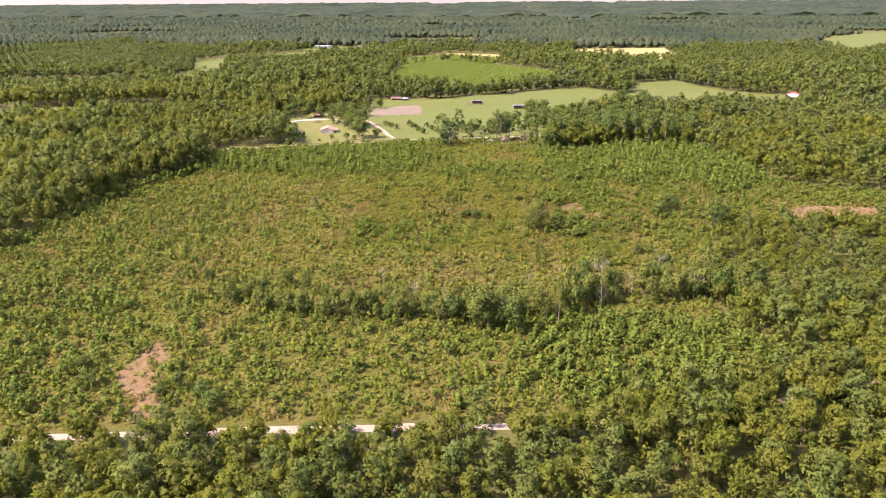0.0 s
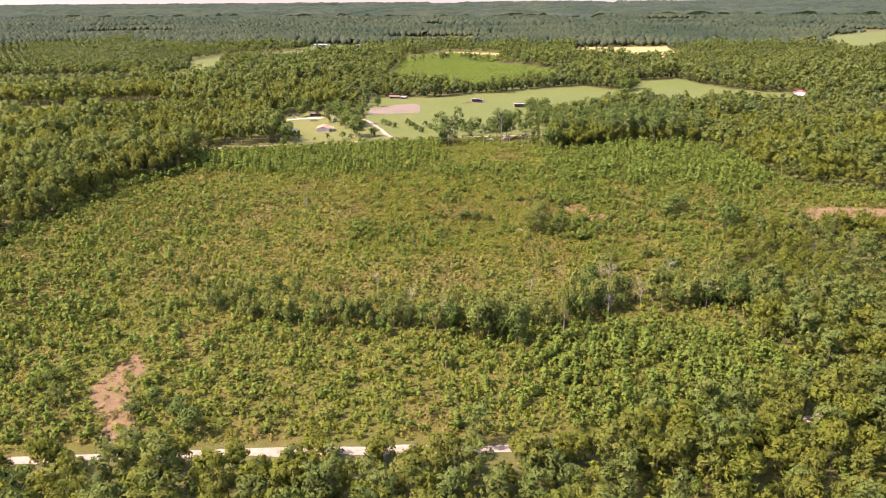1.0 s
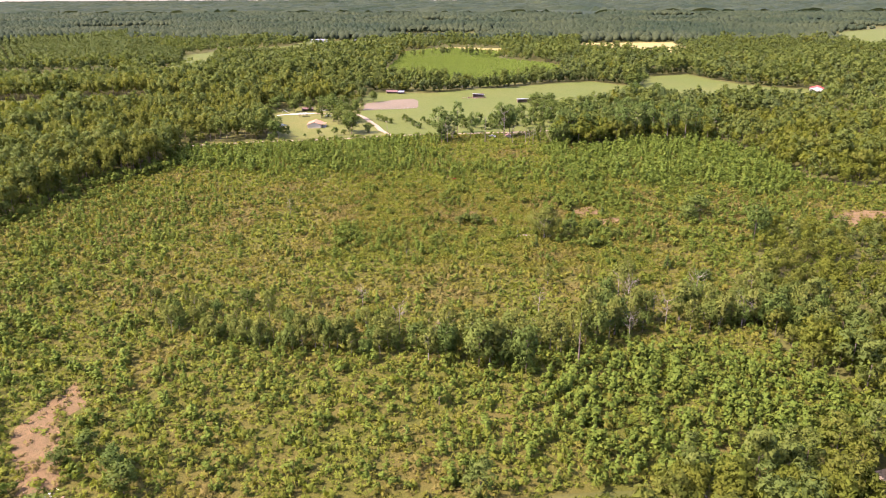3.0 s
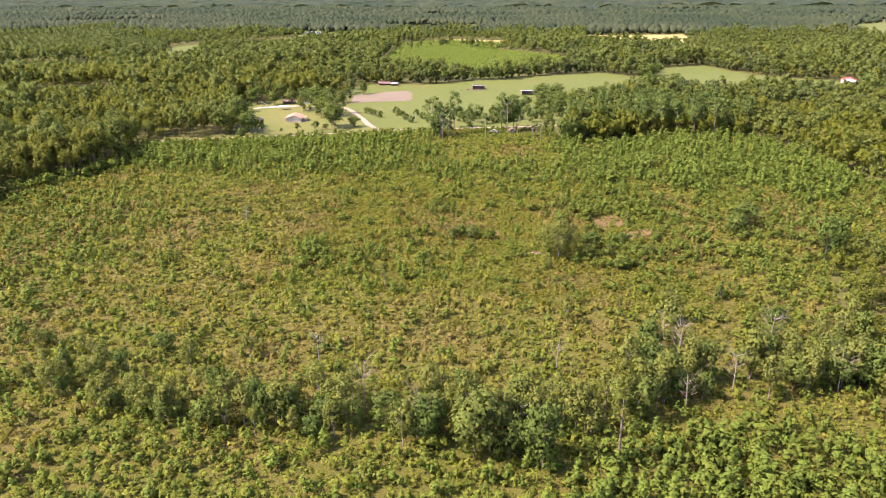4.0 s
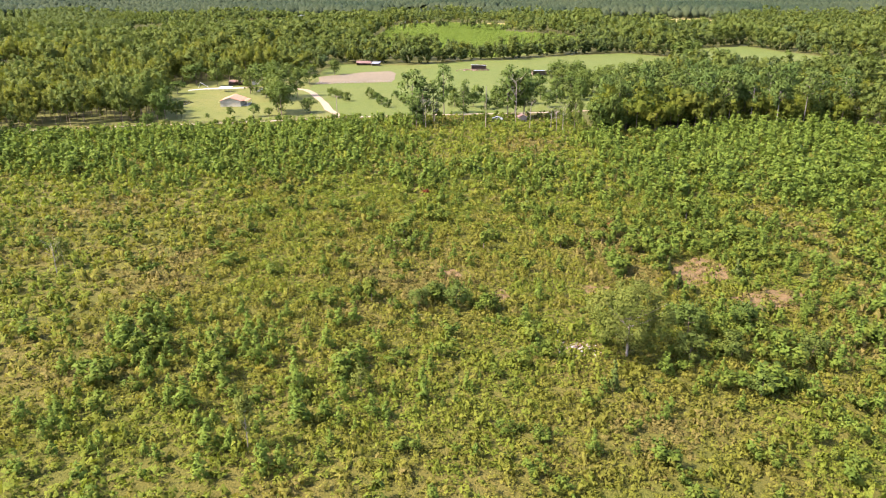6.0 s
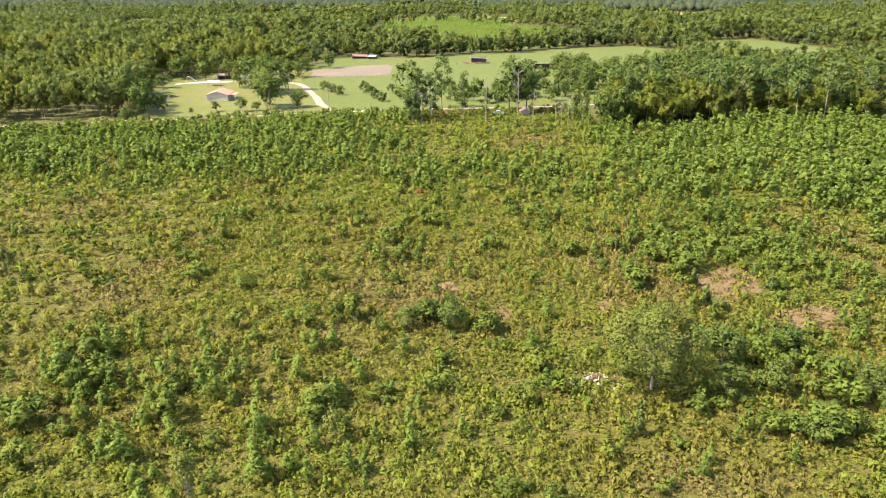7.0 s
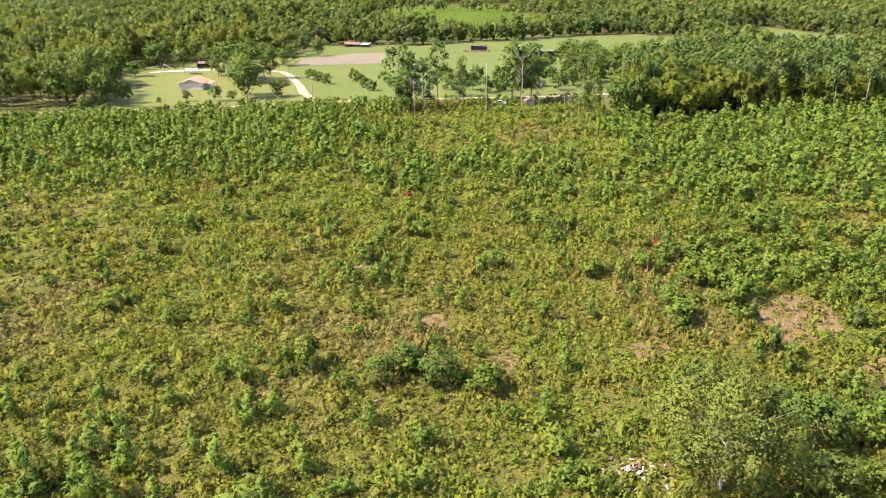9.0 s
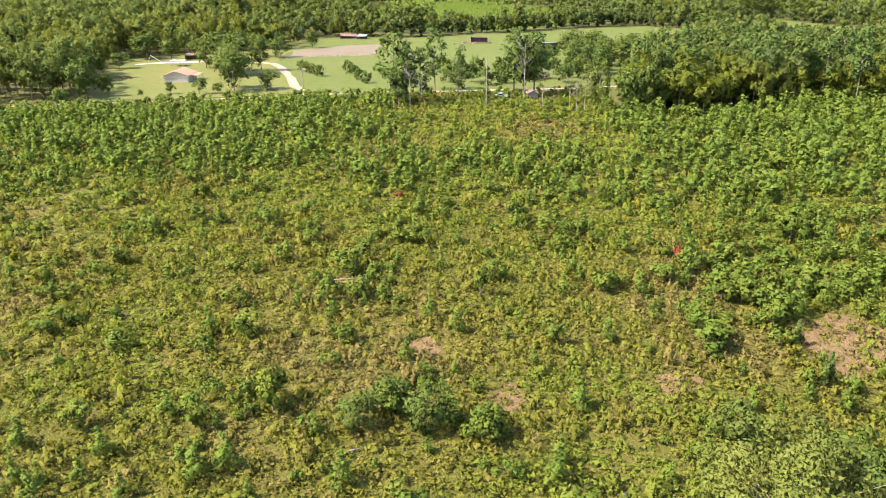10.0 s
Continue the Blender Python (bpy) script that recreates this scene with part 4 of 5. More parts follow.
for x, y, h in ((46.4, 147.6, 12), (55.8, 142.3, 11), (67.1, 152, 14), (77.3, 144.6, 12), (44.4, 136.2, 10), (37.8, 142, 9), (-31, 142.8, 9), (20.8, 145, 9), (-79, 207, 8)):
    SNAG.put(x, y, h, 1.0)

# The lone pale conifer.
lumps = []
for i in range(16):
    k = (i + 0.5) / 16
    for j in range(3):
        a = P.uniform(0, 6.283)
        reach = 2.0 * (1 - k) + 0.5
        lumps.append((math.cos(a) * reach * 0.7, math.sin(a) * reach * 0.7, 8 + 11.5 * k, 0.85 - 0.3 * k))
conifer = tree("conifer", foliage(P, lumps, 14, 0.30, core=0.5, cores=10), branches(P, 19.5, 0.2, 8, 1.2, 0.26), M_PALE, M_BARK, "lone pale conifer with drooping tiers", "conifer tree")
conifer.matrix_basis = stand(28.6, 123.2, 0, -0.05)

# Trees standing alone in the field.
dome_lumps = [(lx, ly, lz, P.uniform(0.8, 1.7)) for lx, ly, lz, _ in broad_lumps(P, 13.0, 7.0, 78, 0.06)]
dome_crown = foliage(P, dome_lumps, 150, 0.18, core=0.6, cores=40, wild=0.5, puff=0.4)
field_tree = tree("field_tree", dome_crown, np.concatenate([branches(P, 9.5, 0.2, 10, 5.0, 0.22), branches(P, 9.0, 0.25, 9, 4.0, 0.14)]), M_SILVER, M_PALE_BARK, "spreading grey-green tree with pale branches in the field", "tree")
field_tree.matrix_basis = stand(27.4, 194.2, 0, -0.05)
TRIS[0] += len(dome_crown)
for x, y, h, w in ((38, 199, 6.5, 1.1), (36.5, 194, 5, 1.2), (0.6, 203.5, 5.6, 0.9), (-3.5, 205, 4.2, 1.2), (-6, 203, 4.0, 1.1), (29, 205, 5, 1.1), (43, 195, 5.0, 1.1), (48, 203, 4.6, 1.1), (44, 188, 4.2, 1.1), (55, 196, 4.5, 1.1)):
    CLOSE.put(x, y, h, w, "dark green leafy tree among weeds")
for x, y, h, w in ( (92, 218, 10, 1.25), (88, 213, 9, 1.2), (95.5, 224, 8, 1.2), (104.9, 195.8, 17, 0.7), (-62.8, 83.4, 7, 1.2), (-68, 88, 6, 1.2), (-76, 91, 5.5, 1.2), (-80, 88, 5.0, 1.2),
                   (-102, 90, 6, 1.1), (-108, 95, 5.5, 1.0), (-127, 141, 5.5, 1.2), (-67, 143, 6, 1.3), (-132, 104, 5, 1.1)):
    BROAD.put(x, y, h, w, "dark green broadleaf tree alone among weeds")
for x, y, h, w in ((51.3, 164.4, 9.8, 0.63), (25.2, 161.4, 9.2, 0.57), (52.5, 171.1, 7, 0.68), (39.1, 167.2, 5.7, 0.64)):
    GREY.put(x, y, h, w, "sparse grey-green young tree among weeds")
GREY.put(-22.7, 173.1, 8.8, 0.5, "slim young tree with a bare trunk among weeds")
GREY.put(-11.2, 183.0, 5.6, 0.8, "sparse pale young tree among weeds")
GREY.put(-79.1, 209, 8.0, 0.7, "sparse pale young tree among weeds")

CONE = Kind([tree("young_pine", foliage(P, cone_lumps(P, 5.0, 1.5, 8), 26, 0.28, core=0.7, cores=6), branches(P, 5.0, 0.1, 8, 0.9, 0.07), M_TREE_PINE, M_BARK, "young dark green pine among weeds", "pine tree") for _ in range(3)], 5.0)
for x, y, h, w in ((66.9, 175, 6.2, 0.7), (23.8, 187, 5.6, 0.5), (41.2, 212.8, 4.4, 0.66), (41.2, 218.4, 3.9, 0.82), (54, 218.6, 4.2, 0.91)):
    CONE.put(x, y, h, w, "young dark green pine among weeds")

DARK_BUSH = make_bush(4, "bush", "dense dark green bush among weeds", M_SHRUB)
for i, (x, y, h, w) in enumerate(((48.6, 229.8, 4, 1.48), (31.4, 216.5, 3.9, 1.31), (41, 221.6, 4.5, 1.05), (30, 230.9, 2.6, 1.6), (52.7, 242.1, 5.9, 1.02), (-15.4, 205, 4.6, 0.73), (-13.3, 228.8, 4, 1.6), (53.5, 230.2, 3.5, 1.48), (38.6, 226.2, 3.9, 1.1), (-35.5, 223.5, 2.9, 0.85), (4.8, 223.8, 4.6, 0.7), (9.7, 246, 4.0, 0.7), (-14.8, 204, 4.4, 0.7), (25.8, 236.9, 3.6, 0.9), (37.2, 242.5, 3.2, 0.8), (25.9, 253.6, 3.6, 0.6), (10.8, 259.5, 4.4, 0.5), (-8.4, 238, 4.2, 0.6),
                                  (-10, 226, 3.2, 1.0), (21.4, 227, 3.2, 1.3), (39.9, 235, 3.0, 1.5), (56.4, 240, 3.4, 1.3), (48, 236, 3.2, 1.4), (-26, 211, 2.6, 1.0), (-57, 225, 2.4, 0.9), (-4.9, 110, 5.5, 0.9), (19.7, 114, 4.2, 1.0), (27, 115, 3.2, 1.0), (-32.4, 184, 4.2, 1.0),
                                  (7.2, 188, 2.6, 0.9), (-45, 186, 3.2, 1.1), (44, 230, 3.4, 1.2), (36, 226, 3.2, 1.2), (52, 228, 3.0, 1.3), (30.5, 229, 3.2, 1.1), (40, 222, 3.0, 1.1), (5.7, 203, 3.6, 1.0), (56.8, 243, 3.6, 1.2), (-112, 97, 4, 1.1), (-115, 115, 3.6, 1.1), (-18, 225, 2.2, 1.0))):
    put_bush(DARK_BUSH, i, x, y, h, w, group="bushes in the field")
RED_BUSH = make_bush(1, "red_shrub", "small shrub with deep red leaves", M_RED)
for i, (x, y, h) in enumerate(((34.2, 235.8, 3.0), (-11.6, 252.0, 2.4))):
    put_bush(RED_BUSH, i, x, y, h, 0.8)
GOLD_BUSH = make_bush(2, "yellow_shrub", "low shrub turning yellow among weeds", M_GOLD)
r = np.random.default_rng(131)
for i in range(30):
    x, y = r.uniform(-58, 62), r.uniform(184, 256)
    put_bush(GOLD_BUSH, i, x, y, r.uniform(0.6, 1.5), r.uniform(1.0, 1.8), group="yellow shrubs")

# ---- trees round the farm ----
for x, y, h, w in ((-26.1, 320.2, 22.5, 1.2), (-21.5, 319, 20, 1.1), (-18, 322, 17, 1.1), (-24, 317, 12, 1.2), (-15.4, 339.8, 21.8, 0.9), (-6.1, 326.7, 17.3, 0.9), (12.2, 334, 22, 1.1), (19, 335.5, 21, 1.1)):
    TALL.put(x, y, h, w, "tall pine beside the lane", "pines by the lane")
for x, y, h in ((15.4, 329, 21), (20.5, 319.1, 12.8), (28.3, 316, 11.6), (30.5, 316.4, 10.5), (32.8, 316.3, 11.6), (-20.2, 316, 13.5), (-16.9, 317.4, 11.1)):
    SNAG.put(x, y, h, 0.8, "bleached dead trunk beside the lane")
BROAD.put(15.2, 333.6, 24, 0.75, "large green tree beside the lane")
for x, y, h, w in ((37.5, 318, 15.7, 0.6), (46, 316, 14.7, 0.75), (51.2, 316.4, 14.7, 0.75), (57, 319, 13.5, 0.8), (63.4, 322.9, 14.4, 0.78), (73.9, 329.6, 14.8, 0.78), (82.6, 330.2, 15.6, 0.74)):
    BROAD.put(x, y, h, w, "slim green tree beside the lane", "pines at the wood's edge")
for x, y, h in ((99.8, 331.5, 20.8), (104.6, 335, 18.8), (108.4, 332.2, 20), (89.1, 327.7, 21.2), (117.2, 330, 18.6), (128.9, 333, 21.8)):
    EDGE.put(x, y, h, 0.95, "tall pine at the wood's edge", "pines at the wood's edge")
r = np.random.default_rng(151)
for i in range(104):
    x = r.uniform(50, 152)
    front = np.interp(x, [42, 75, 100, 150], [318, 328, 332, 336])
    y = front + r.uniform(1, 30) * (0.4 if x < 64 else 1.0)
    if i % 5 < 3:
        (EDGE if y < front + 12 else TALL).put(x, y, r.uniform(16, 22), r.uniform(0.75, 1.0), "tall pine at the wood's edge", "pines at the wood's edge")
    else:
        BROAD.put(x, y, r.uniform(10, 15), r.uniform(0.7, 1.0), "green hardwood at the wood's edge", "pines at the wood's edge")
for x, y, h, w in ((-132, 320.3, 14.6, 0.92), (-136.2, 321, 13.3, 0.9), (-126.7, 323.5, 7.5, 0.65), (-142.6, 325.1, 20, 0.62), (-162.2, 393.3, 12.8, 1.6), (-150.2, 407.8, 15.8, 0.85), (-160.9, 413.1, 14.2, 0.95), (-86, 332.1, 15.7, 1.05), (-90, 338, 15, 1.0), (-108.9, 366.7, 17.3, 1.25),
                   (-98, 363, 17, 1.2), (-103, 358, 14, 1.1), (-120.8, 374, 13.5, 0.9), (-75.1, 337.4, 7.4, 1.5), (-107.1, 327.7, 4.5, 1.1), (-115, 323, 2.8, 1.0), (-96.9, 328.5, 6.2, 1.2), (-91, 330, 4.6, 1.2), (-99.4, 402.6, 11.1, 1.2), (-94.2, 433, 10.8, 0.95), (-93.7, 369.8, 14.6, 0.85), (-130.8, 326, 6.9, 0.95),
                   (-158.5, 369.7, 7.6, 1.6), (-149, 392, 12, 1.0), (-138, 396, 12, 1.0), (-128, 398, 13, 1.0), (-118, 394, 13, 1.0), (-112, 404, 12, 1.1), (-122, 410, 13, 1.1), (-138, 326, 11, 1.0), (-146, 318, 14, 1.0), (-150, 330, 15, 1.0), (-148, 338, 12, 1.0), (-154, 350, 12, 1.1), (-160, 358, 12, 1.1), (-132, 309, 7, 1.1), (-124, 309, 4, 1.2)):
    BROAD.put(x, y, h, w, "green shade tree on the farmhouse lawn", "trees on the lawn")
for x, y in ((-76, 361), (-70, 356), (-65, 352), (-73, 358.5), (-57, 364), (-54, 358), (-51, 353), (-47, 347), (-43, 341), (-42, 357), (-37, 351), (-33, 346), (-28, 341), (-12, 345), (-8, 352), (-3, 345), (2, 341), (8, 344), (12, 352), (18, 349), (24, 353), (31, 347), (36, 355), (42, 352), (29, 362), (20, 364),
             (40, 366), (48, 362), (8, 362), (-2, 362), (-14, 356), (52, 372), (46, 378), (58, 384)):
    ORCHARD.put(x, y + 9, 4.8 if x < -25 else 7.2, 1.0, group="orchard trees")
for x, y, h, w in ((44.4, 428.1, 12.1, 1.3), (55.5, 428.7, 10.9, 1.4), (65.4, 391.4, 13.1, 1.3), (76.5, 392.1, 8.7, 1.5), (38, 368, 12, 1.0), (45, 373, 13, 1.0), (52, 379, 14, 1.0), (58, 371, 13, 1.0), (48, 362, 11, 1.0), (64, 384, 13, 1.1), (26, 372, 10, 1.0), (30, 380, 10, 1.0), (44, 400, 10, 1.2), (50, 405, 11, 1.1), (56, 398, 10, 1.2), (62, 392, 10, 1.1), (70, 404, 10, 1.1), (40, 415, 8, 1.1), (154, 528, 13, 1.2), (150, 520, 13, 1.2), (146, 526, 12, 1.2), (160, 534, 13, 1.1), (152, 540, 12, 1.2), (130, 470, 13, 1.2), (136, 476, 13, 1.1), (150, 462, 14, 1.1), (122, 452, 12, 1.1), (110, 440, 13, 1.1),
                   (100, 430, 13, 1.1), (92, 418, 13, 1.1), (84, 408, 12, 1.1), (76, 396, 13, 1.1), (66, 380, 12, 1.1), (72, 370, 13, 1.1), (80, 384, 12, 1.1)):
    BROAD.put(x, y + (11 if y < 427 else 0), h, w, "dark green tree in the pasture", "trees in the pasture")
# Low growth under the pines at the wood's edge.
r = np.random.default_rng(171)
x = r.uniform(46, 152, 190)
y = np.interp(x, [44, 75, 100, 152], [317, 326, 330, 335]) + r.uniform(-1, 9, 190)
wood("edge_thicket", x, y, r, 2.5, 7.5, SHRUB, M_SHRUB, "dark green thicket under tall pines")
x = r.uniform(-175, 42, 210)
x = x[(waves(x, 0 * x, 9, 88) > -0.5) | (x > -27)]
y = np.interp(x, [p[0] for p in LANE], [p[1] for p in LANE]) - np.where(x > -27, r.uniform(5, 13, len(x)), r.uniform(2.2, 6, len(x)))
wood("lane_thicket", x, y, r, 1.4, 3.4, SHRUB, M_SHRUB, "low green thicket beside the lane")

# ---- buildings and farm things ----
M_WALL = surface("grey_siding", (0.29, 0.27, 0.19), (0.26, 0.24, 0.165), (0.21, 0.19, 0.135), 0.4, 2.0, 0.8)
M_WHITE = surface("white_paint", (0.34, 0.335, 0.32), (0.30, 0.29, 0.275), (0.24, 0.23, 0.205), 0.4, 2.0, 0.6)
M_TERRA = surface("terracotta_roofing", (0.235, 0.116, 0.056), (0.205, 0.102, 0.050), (0.165, 0.088, 0.045), 0.5, 3.0, 0.75, bump=0.3, bump_scale=6)
M_RUST = surface("rusty_sheet_metal", (0.13, 0.062, 0.045), (0.16, 0.10, 0.075), (0.08, 0.045, 0.032), 0.5, 1.6, 0.6, 0.3)
M_REDROOF = surface("red_roofing", (0.27, 0.048, 0.034), (0.23, 0.045, 0.034), (0.17, 0.042, 0.034), 0.5, 2.0, 0.6)
M_TIN = surface("galvanised_sheet", (0.30, 0.31, 0.325), (0.25, 0.265, 0.28), (0.20, 0.185, 0.165), 0.4, 1.5, 0.4, 0.6)
M_TIMBER = surface("weathered_timber", (0.20, 0.145, 0.10), (0.15, 0.11, 0.08), (0.27, 0.21, 0.16), 0.6, 3.0, 0.9)
M_PALE_TIMBER = surface("grey_pole_timber", (0.19, 0.16, 0.13), (0.16, 0.135, 0.105), (0.12, 0.10, 0.078), 0.5, 3.0, 0.9)
M_GLASS = surface("dark_glass", (0.03, 0.035, 0.04), (0.02, 0.022, 0.025), None, 0.5, 1.0, 0.12)
M_CONCRETE = surface("pale_concrete", (0.26, 0.25, 0.22), (0.22, 0.21, 0.185), (0.17, 0.16, 0.135), 0.3, 1.5, 0.9)
M_BLUE = surface("blue_plastic", (0.03, 0.06, 0.20), (0.025, 0.05, 0.17), None, 0.5, 1.0, 0.5)
M_RUBBER = surface("black_rubber", (0.02, 0.02, 0.02), (0.025, 0.025, 0.025), None, 0.5, 1.0, 0.8)
M_POND = surface("brown_pond_water", (0.060, 0.045, 0.020), (0.048, 0.040, 0.020), None, 0.1, 1.0, 0.12)


def slab(bm, a, b, c, d, thick):
    """A sloping panel through four corners, with thickness."""
    top = [bm.verts.new(p) for p in (a, b, c, d)]
    low = [bm.verts.new((p[0], p[1], p[2] - thick)) for p in (a, b, c, d)]
    bm.faces.new(top)
    bm.faces.new(low[::-1])
    for i in range(4):
        j = (i + 1) % 4
        bm.faces.new((top[i], low[i], low[j], top[j]))
    bmesh.ops.recalc_face_normals(bm, faces=bm.faces[:])


def slab_part(name, corners, thick, material, parent, label=""):
    bm = bmesh.new()
    slab(bm, *corners, thick)
    return part(name, bm, material, parent, label)


def gable_wall(name, w, h, top, y, thick, material, parent):
    bm = bmesh.new()
    pts = [(0, 0), (w, 0), (w, h), (w / 2, top), (0, h)]
    front = [bm.verts.new((px, y, pz)) for px, pz in pts]
    back = [bm.verts.new((px, y + thick, pz)) for px, pz in pts]
    bm.faces.new(front)
    bm.faces.new(back[::-1])
    for i in range(5):
        j = (i + 1) % 5
        bm.faces.new((front[j], front[i], back[i], back[j]))
    bmesh.ops.recalc_face_normals(bm, faces=bm.faces[:])
    return part(name, bm, material, parent)


def window(parent, x, y, z, w, h, side=False):
    """A framed window on a wall's face."""
    m = Matrix.Translation((x, y, z)) @ (Matrix.Rotation(radians(90), 4, "Z") if side else Matrix.Identity(4))
    bm = bmesh.new()
    for d in ((-w / 2 - 0.08, w / 2 + 0.08, -0.05, 0.02, h, h + 0.1), (-w / 2 - 0.12, w / 2 + 0.12, -0.1, 0.02, -0.08, 0), (-w / 2 - 0.08, -w / 2, -0.05, 0.02, 0, h), (w / 2, w / 2 + 0.08, -0.05, 0.02, 0, h), (-0.03, 0.03, -0.04, 0.02, 0, h)):
        box(bm, *d, m=m)
    ob = part("window", bm, M_WHITE, parent)
    box_part("pane", (-w / 2, w / 2, -0.02, 0.01, 0, h), M_GLASS, ob, "dark glass pane", m=m)
    return ob


def gabled(name, m, w, d, h, top, wall, roof, label, category, eave=0.4, windows=()):
    """A building with gables front and back, its front left corner at the origin."""
    ob = empty(name, m)
    gable_wall("wall", w, h, top, 0, 0.2, wall, ob)
    gable_wall("wall", w, h, top, d - 0.2, 0.2, wall, ob)
    box_part("wall", (0, 0.2, 0.2, d - 0.2, 0, h), wall, ob)
    box_part("wall", (w - 0.2, w, 0.2, d - 0.2, 0, h), wall, ob)
    k = (top - h) / (w / 2)
    for s in (0, 1):
        a = (-eave, h - k * eave + 0.12) if s == 0 else (w + eave, h - k * eave + 0.12)
        slab_part("roof", ((a[0], -eave, a[1]), (w / 2, -eave, top + 0.12), (w / 2, d + eave, top + 0.12), (a[0], d + eave, a[1])), 0.1, roof, ob)
    for args in windows:
        window(ob, *args)
    return tagged(ob, label, category)


def open_shed(name, m, w, d, h, rise, roof, label, category, back=None, post=M_TIMBER, lean=0.0):
    """A roof on posts, open in front."""
    ob = empty(name, m)
    for px in (0.1, w / 2, w - 0.1):
        for py, ph in ((0.1, h + rise), (d - 0.1, h)):
            box_part("post", (px - 0.07, px + 0.07, py - 0.07, py + 0.07, 0, ph), post, ob)
    slab_part("roof", ((-0.3, -0.4, h + rise + 0.15), (w + 0.3, -0.4, h + rise + 0.15 - lean), (w + 0.3, d + 0.3, h + 0.12 - lean), (-0.3, d + 0.3, h + 0.12)), 0.1, roof, ob)
    if back:
        box_part("wall", (0, w, d - 0.12, d, 0, h), back, ob)
        box_part("wall", (0, 0.1, 0.2, d - 0.12, 0, h - 0.05), back, ob)
    return tagged(ob, label, category)


at_house = stand(-121, 344.5, 8.0)
house = gabled("farmhouse", at_house, 9.4, 11.5, 2.7, 4.3, M_WALL, M_TERRA, "single-storey grey farmhouse with terracotta gable roof", "house", 0.5,
               ((0, 4, 0.95, 1.2, 1.0, True), (0, 9, 0.95, 1.2, 1.0, True)))
slab_part("porch_roof", ((9.8, 2.6, 2.54), (12.2, 2.6, 2.3), (12.2, 11, 2.3), (9.8, 11, 2.54)), 0.1, M_TERRA, house)
for py in (2.8, 6.8, 10.8):
    box_part("porch_post", (11.95, 12.1, py - 0.07, py + 0.07, 0, 2.2), M_WHITE, house)
box_part("porch_floor", (9.4, 12.2, 2.6, 11, 0.03, 0.2), M_CONCRETE, house)
door = box_part("door", (9.4, 9.45, 6, 6.9, 0.2, 2.2), M_TIMBER, house, "dark timber door")
box_part("door_handle", (9.45, 9.52, 6.75, 6.8, 1.15, 1.2), M_TIN, door)
box_part("fascia", (-0.45, 9.85, -0.56, -0.503, 2.28, 2.44), M_WHITE, house)

open_shed("carport", stand(-139, 376.5, 6.4), 5.6, 4.0, 2.4, 0.1, M_WHITE, "white flat-roofed carport behind the farmhouse", "carport")
open_shed("farm_shed", stand(-143.5, 394, 6.4), 8.5, 4.5, 2.5, -0.6, M_RUST, "dark red-brown open shed on posts", "shed", M_TIMBER)
gabled("farm_building", stand(-131, 397, 6.4), 6.0, 8.0, 2.4, 3.8, M_WALL, M_REDROOF, "small outbuilding with bright red roof", "outbuilding")
open_shed("barn", stand(29.5, 437.5, 6), 12.0, 6.0, 2.6, 0.5, M_TIN, "low open barn with a shiny tin roof", "barn", M_TIMBER)
open_shed("old_barn", stand(-9.0, 457, 6), 10.0, 6.0, 2.8, 0.5, M_TIN, "sagging old barn with a streaked tin roof", "barn", M_RUST, lean=0.7)
open_shed("farm_shed", stand(-90, 470, 12), 10.0, 6.0, 2.6, -0.9, M_RUST, "low rusty open shed beyond the ploughed plot", "shed", M_TIMBER, lean=0.5)
open_shed("farm_shed", stand(-79.5, 469, -6), 5.5, 4.5, 2.4, -0.8, M_TIN, "pale tin-roofed lean-to beyond the ploughed plot", "shed", M_TIMBER)
gabled("garden_shed", stand(16.8, 329.5, 12), 3.2, 3.0, 2.0, 2.8, M_PALE_TIMBER, M_RUST, "small weathered shed beside the lane", "shed")
gabled("cottage", stand(303, 507, -25), 12, 8, 2.6, 4.4, M_WHITE, M_REDROOF, "white cottage with red roof at the pasture's end", "house")
gabled("long_barn", stand(-335, 955, -70), 9, 32, 3.5, 5.2, M_WHITE, M_TIN, "long white-roofed barn far off", "barn")
gabled("long_barn", stand(-110, 925, -85), 9, 30, 3.0, 4.4, M_TIMBER, M_TIN, "long low tin-roofed barn beyond a pond", "barn")
gabled("long_barn", stand(-250, 955, -80), 9, 26, 3.5, 5.2, M_WHITE, M_TIN, "long white-roofed barn far off", "barn")
sheet("yard_slab", [(-158, 378), (-151, 382), (-138, 384.5), (-131, 386.5), (-131, 388.3), (-142, 387), (-152, 385), (-159, 380.5)], 0.12, M_CONCRETE, "pale concrete strip behind the farmhouse", "paving", 0.2)

# White slide on the lawn.
slide = empty("playground_slide", stand(-156, 386.5, 10))
slab_part("chute", ((0.2, 0, 3.1), (0.2, 0.6, 3.1), (4.6, 0.6, 0.35), (4.6, 0, 0.35)), 0.12, M_WHITE, slide)
for py in (0.0, 0.6):
    slab_part("leg", ((-1.1, py - 0.05, 0.1), (0.2, py - 0.05, 3.1), (0.2, py + 0.05, 3.1), (-1.1, py + 0.05, 0.1)), 0.12, M_WHITE, slide)
for i in range(7):
    k = (i + 1) / 8
    box_part("rung", (-1.1 + 1.3 * k - 0.03, -1.1 + 1.3 * k + 0.03, 0.0, 0.6, 3.0 * k - 0.03, 3.0 * k + 0.03), M_WHITE, slide)
tagged(slide, "tall white metal slide on the lawn", "slide")
sheet("pond", [(-134, 900), (-112, 912), (-103, 845), (-123, 835)], 0.05, M_POND, "still grey farm pond beyond the plantation", "pond", 2.0, 8)
